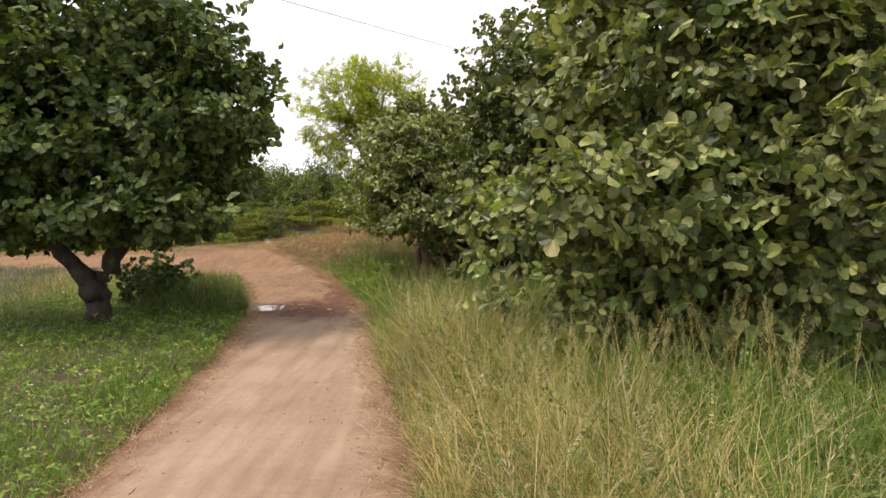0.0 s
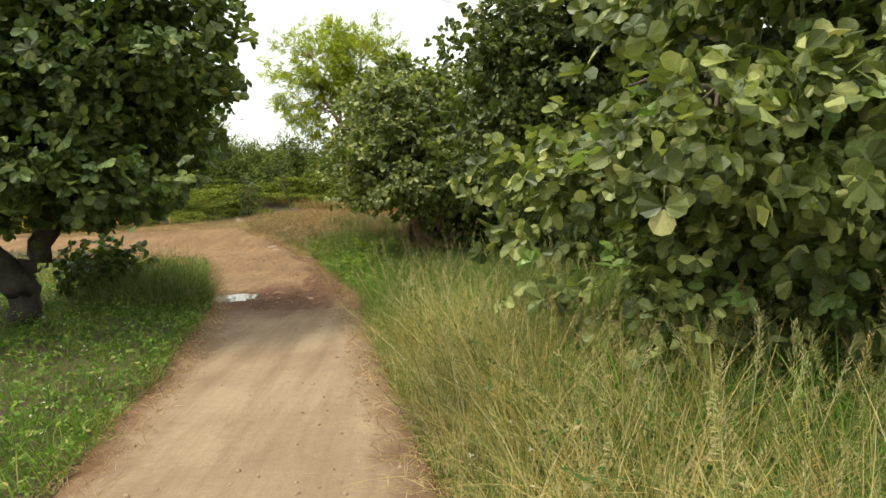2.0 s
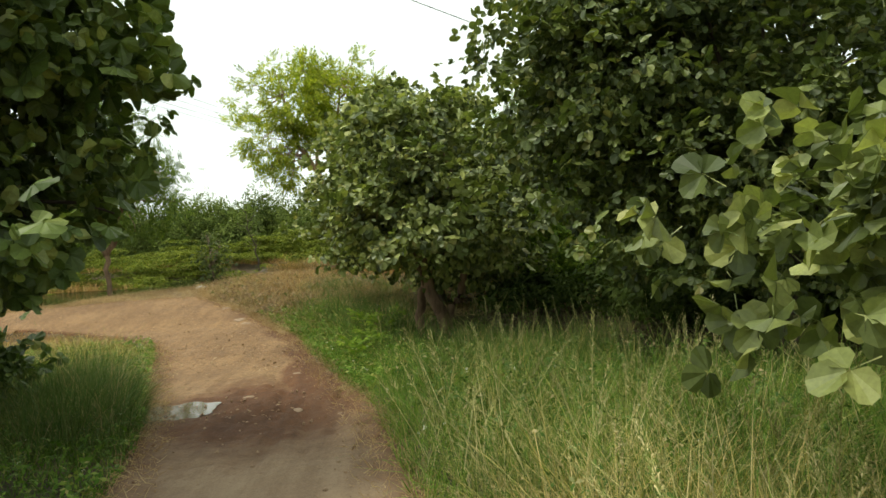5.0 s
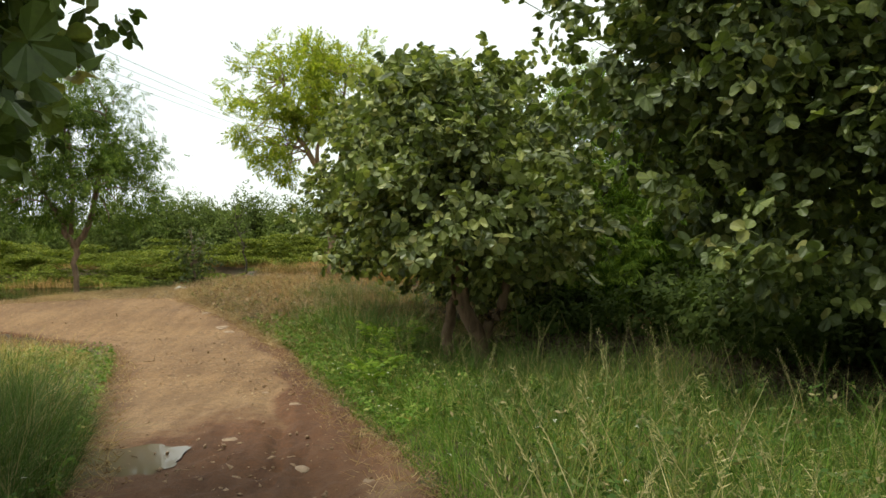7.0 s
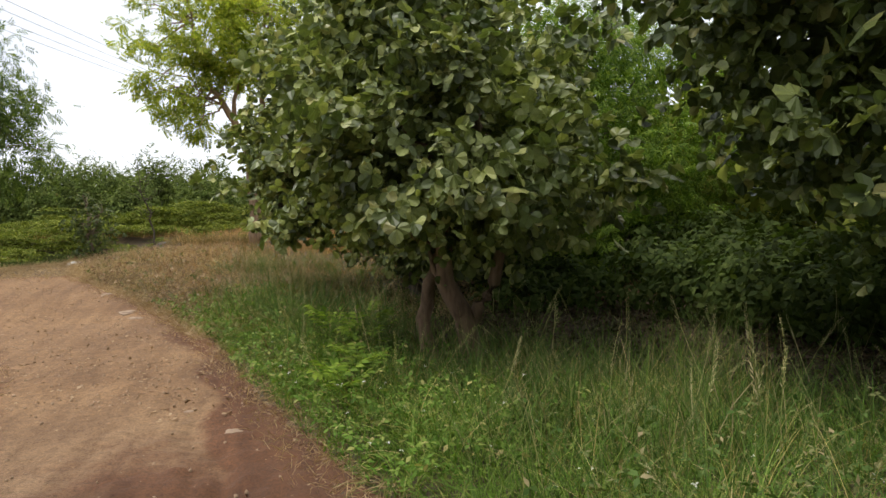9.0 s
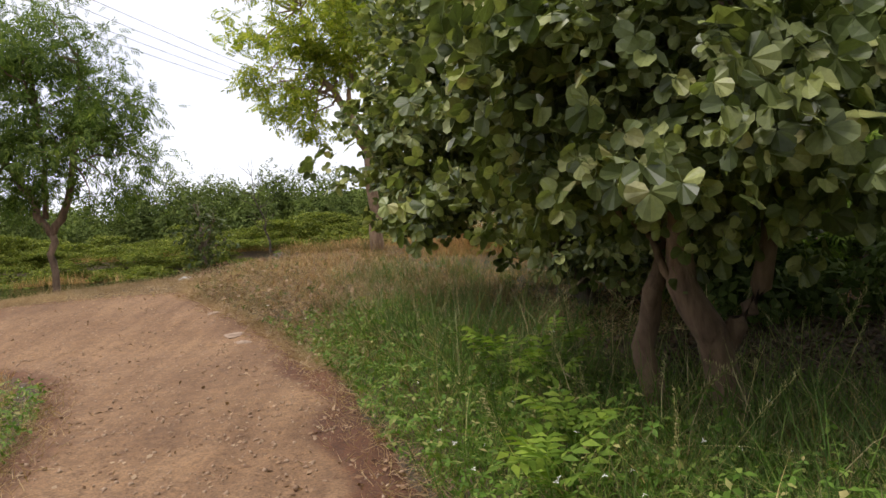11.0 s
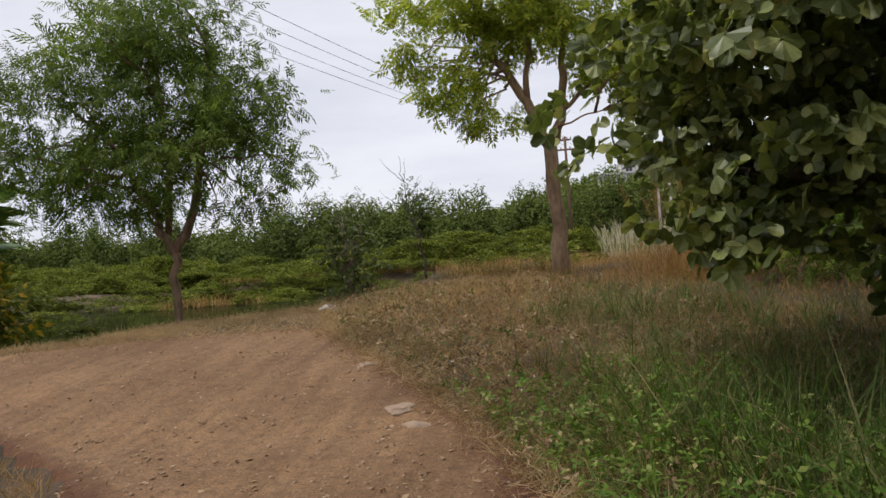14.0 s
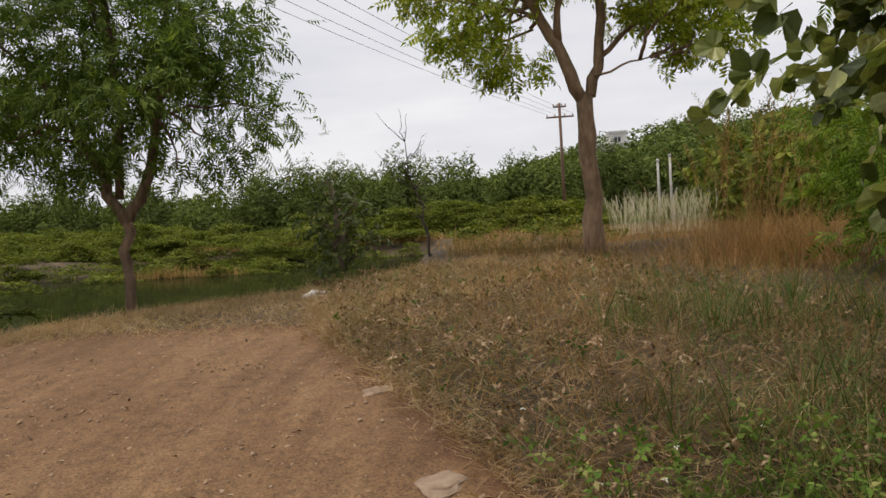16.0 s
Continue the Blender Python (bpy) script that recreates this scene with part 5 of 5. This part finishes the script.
# ---- weeds and shrubs near the mound ----
build_tree("shrub", "feathery green acacia shrub beside the dried grass", "shrub", (1.1, 25.2),
           [([(1.1, 25.2, .2), (1.1, 25.2, 1.6), (.9, 25.2, 3.2)], [.07, .05, .03])],
           [(.9, 25.2, 2.0, 1.5, 1.2, 1.5), (1.4, 25.2, 3.7, 1.5, 1.3, 1.4), (.2, 25.1, 1.4, .9, .9, .8)],
           FEATHER, BRIGHT, BARK_GREY, 420, 8, .22, 191, droop=.4, spread=.9, reach=.2, limbs=18, inner=.3, clear=.1)
x, y = r.uniform(-5.0, -2.9, 90), r.uniform(28.9, 30.2, 90)
stuff("dry_weeds", tufts(x, y, 12, r.uniform(.4, .75, 90), .009, r, .1, .7), GRASS_RUST, "arched brown and olive dead weeds by the tree", "weeds")
x, y = r.normal(-.9, .35, 70), r.normal(26.5, .4, 70)
stuff("tall_weeds", seed_stalks(x, y, r.uniform(.8, 2.4, 70), r, .14), GRASS_RED, "tall reddish dried weeds and reed stalks", "weeds")
x, y = r.normal(-.8, .5, 3600), r.normal(26.6, .5, 3600)
stuff("dry_grass", blades(x, y, r.uniform(.2, .95, 3600), r.uniform(.003, .007, 3600), r, .4), GRASS_RED, "clump of tall rust-brown dried grass", "grass")


def fern_weed(x, y, height, n, seed):
    q = np.random.default_rng(seed)
    z = on_ground(x, y)
    thing = root("weed_plant", x, y, z, "bright green weed with feathery paired leaves", "weed", "green weeds under the palash")
    link("stem", tri_mesh("stem", *tube(bent((x, y, z - .05), (x - .1, y - .1, z + height * .8), 5, 0, .02, seed), np.linspace(.008, .003, 5), 5, 0)), GRASS_GREEN, thing)
    me = tri_mesh("leaf", *NEEM)
    me.materials.append(BRIGHT)
    for i in range(n):
        a, e = q.uniform(0, 6.28), q.uniform(.1, .9)
        ob = new("leaf", me)
        ob.parent, ob.matrix_parent_inverse = thing, thing.matrix_basis.inverted()
        d = Vector((math.cos(a), math.sin(a), e)).normalized()
        m = d.to_track_quat("Y", "Z").to_matrix().to_4x4()
        ob.matrix_basis = Matrix.Translation((x - .1 * i / n, y - .1 * i / n, z + height * (.3 + .55 * i / n))) @ m @ Matrix.Diagonal((.22, .26, .22, 1))


fern_weed(-1.45, 16.9, .55, 16, 4)
fern_weed(-1.2, 16.5, .45, 14, 5)
fern_weed(-1.0, 17.2, .5, 12, 6)
fern_weed(-1.5, 14.9, .4, 12, 7)
fern_weed(-1.3, 15.4, .45, 12, 8)

# straw swept up between the track and the bank
n = 7000
x = r.uniform(-9.2, -4.9, n)
y = 23.9 + (lip_of(x) - 23.8) * r.uniform(size=n)
k = (x < right_of(np.minimum(y, 24.4)) + 1.6)
x, y = x[k], y[k]
stuff("straw_litter", blades(x, y, r.uniform(.05, .2, len(x)), r.uniform(.003, .008, len(x)), r, 1.5, ground_z(x, y) + .012), STRAW, "swept pale straw and dead leaves by the bank", "litter")
# grit and clods
OCTA = (np.array([(1, 0, 0), (-1, 0, 0), (0, 1, 0), (0, -1, 0), (0, 0, .7), (0, 0, -.7)], float), np.array([(0, 2, 4), (2, 1, 4), (1, 3, 4), (3, 0, 4), (2, 0, 5), (1, 2, 5), (3, 1, 5), (0, 3, 5)]))
y = np.concatenate([r.uniform(15.5, 24.2, 5600), r.uniform(3, 15.5, 1000)])
a, b = np.maximum(left_of(y), -10), right_of(y)
x = a + (b - a) * r.uniform(size=len(y))
k = patchy(x, y, r, 1.3, .8)
x, y = x[k], y[k]
n = len(x)
pos = np.stack([x, y, ground_z(x, y) + .023], 1)
stuff("gravel", scatter(OCTA, pos, r.normal(size=(n, 3)), r.normal(size=(n, 3)), .004 + .02 * r.uniform(size=n) ** 3), GRAVEL, "small clods and grit on the earth track", "gravel")
# churned clods round the puddle
n = 70
x, y = r.normal(-2.4, .35, n), r.normal(12.5, .4, n)
k = (x > left_of(y) + .1) & (x < right_of(y) - .15) & (((x + 3.22) / .4) ** 2 + ((y - 12.75) / .48) ** 2 > 1)
x, y = x[k], y[k]
n = len(x)
pos = np.stack([x, y, ground_z(x, y) + .02], 1)
lump = .008 + .026 * r.uniform(size=n) ** 2
stuff("mud_clods", scatter(OCTA, pos, r.normal(size=(n, 3)) * (1, 1, .15), np.array([0, 0, 1.0]) + r.normal(size=(n, 3)) * .2, np.stack([lump, lump * r.uniform(1.0, 2.2, n), lump * .6], 1)), GRAVEL, "damp clods of churned earth by the puddle", "mud")
# broad weeds and a tall tussock
x, y = verge(3600, 2.5, 12.5, .3, 2.8, 1, r, 1.0)
n = len(x)
pos = np.stack([x, y, ground_z(x, y) + r.uniform(.1, .5, n)], 1)
stuff("weeds", scatter(CLUSTER, pos, r.normal(size=(n, 3)) * (1, 1, .4), np.array([0, 0, 1.0]) + r.normal(size=(n, 3)) * .6, r.uniform(.02, .05, n)), GRASS_MIX, "leafy weeds among the tall grass", "weeds")
x, y = verge(1800, 11.3, 14.2, .03, 1.0, -1, r, 1.0)
stuff("tussock", blades(x, y, r.uniform(.4, .98, len(x)) * (.5 + .5 * ease((left_of(y) - x) / .4)), r.uniform(.004, .009, len(x)), r, .32), GRASS_MIX, "tall dark green tussock beside the puddle", "grass")

# coarse grass under the palash, leafy weeds and curled dead leaves on the mound
x, y = verge(900, 17.0, 19.8, .7, 1.9, 1, r, 1.0)
stuff("coarse_grass", blades(x, y, r.uniform(.35, .95, len(x)), r.uniform(.005, .012, len(x)), r, .4, None, FINE_BLADES), GRASS_MIX, "coarse tall grass blades under the palash bush", "grass")
for mat_, n, lo, hi, lab, cat in ((GRASS_MIX, 1300, .02, .055, "small leafy weeds in the dried grass", "weeds"), (LITTER, 4200, .02, .055, "curled dead brown leaves on the mound", "litter")):
    x, y = verge(n, 18.8, 27, .0, 4.0, 1, r, 1.1)
    k = patchy(x, y, r, 1.1, .9)
    x, y = x[k], y[k]
    n = len(x)
    pos = np.stack([x, y, ground_z(x, y) + r.uniform(.02, .18, n)], 1)
    stuff("weeds" if mat_ is GRASS_MIX else "leaf_litter", scatter(CLUSTER, pos, r.normal(size=(n, 3)) * (1, 1, .6), np.array([0, 0, 1.0]) + r.normal(size=(n, 3)) * .7, r.uniform(lo, hi, n)), mat_, lab, cat)

x, y = verge(3000, 12.6, 18.5, 1.0, 2.6, 1, r, 1.0)
k = open_ground(x, y, r)
x, y = x[k], y[k]
stuff("coarse_grass", blades(x, y, r.uniform(.3, .75, len(x)), r.uniform(.004, .009, len(x)), r, .45, None, FINE_BLADES), GRASS_MIX, "rank dark grass in the shade of the trees", "grass")

# a bed of leaf litter under the thick crowns, its dark colour standing in for shade
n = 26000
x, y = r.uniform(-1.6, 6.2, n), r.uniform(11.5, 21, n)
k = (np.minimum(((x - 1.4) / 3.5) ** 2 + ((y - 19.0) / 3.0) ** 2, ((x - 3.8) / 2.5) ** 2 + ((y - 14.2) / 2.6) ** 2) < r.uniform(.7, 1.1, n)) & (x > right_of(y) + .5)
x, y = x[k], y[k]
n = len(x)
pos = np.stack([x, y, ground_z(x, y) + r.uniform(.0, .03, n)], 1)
stuff("leaf_litter", scatter(CLUSTER, pos, r.normal(size=(n, 3)) * (1, 1, .25), np.array([0, 0, 1.0]) + r.normal(size=(n, 3)) * .35, r.uniform(.04, .09, n)), SHADE_LITTER, "brown leaf litter coloured dark to stand in for shade", "litter")

# dead leaves gathered along both edges of the track
x, y = verge(3200, 2.5, 23.5, -.42, .2, 1, r, .7)
x2, y2 = verge(2200, 2.5, 19.5, -.35, .15, -1, r, .7)
x, y = np.concatenate([x, x2]), np.concatenate([y, y2])
n = len(x)
pos = np.stack([x, y, ground_z(x, y) + r.uniform(.0, .03, n)], 1)
stuff("leaf_litter", scatter(CLUSTER, pos, r.normal(size=(n, 3)) * (1, 1, .4), np.array([0, 0, 1.0]) + r.normal(size=(n, 3)) * .5, .008 + .03 * r.uniform(size=n) ** 2), LITTER, "brown dead leaves along the track edge", "litter")
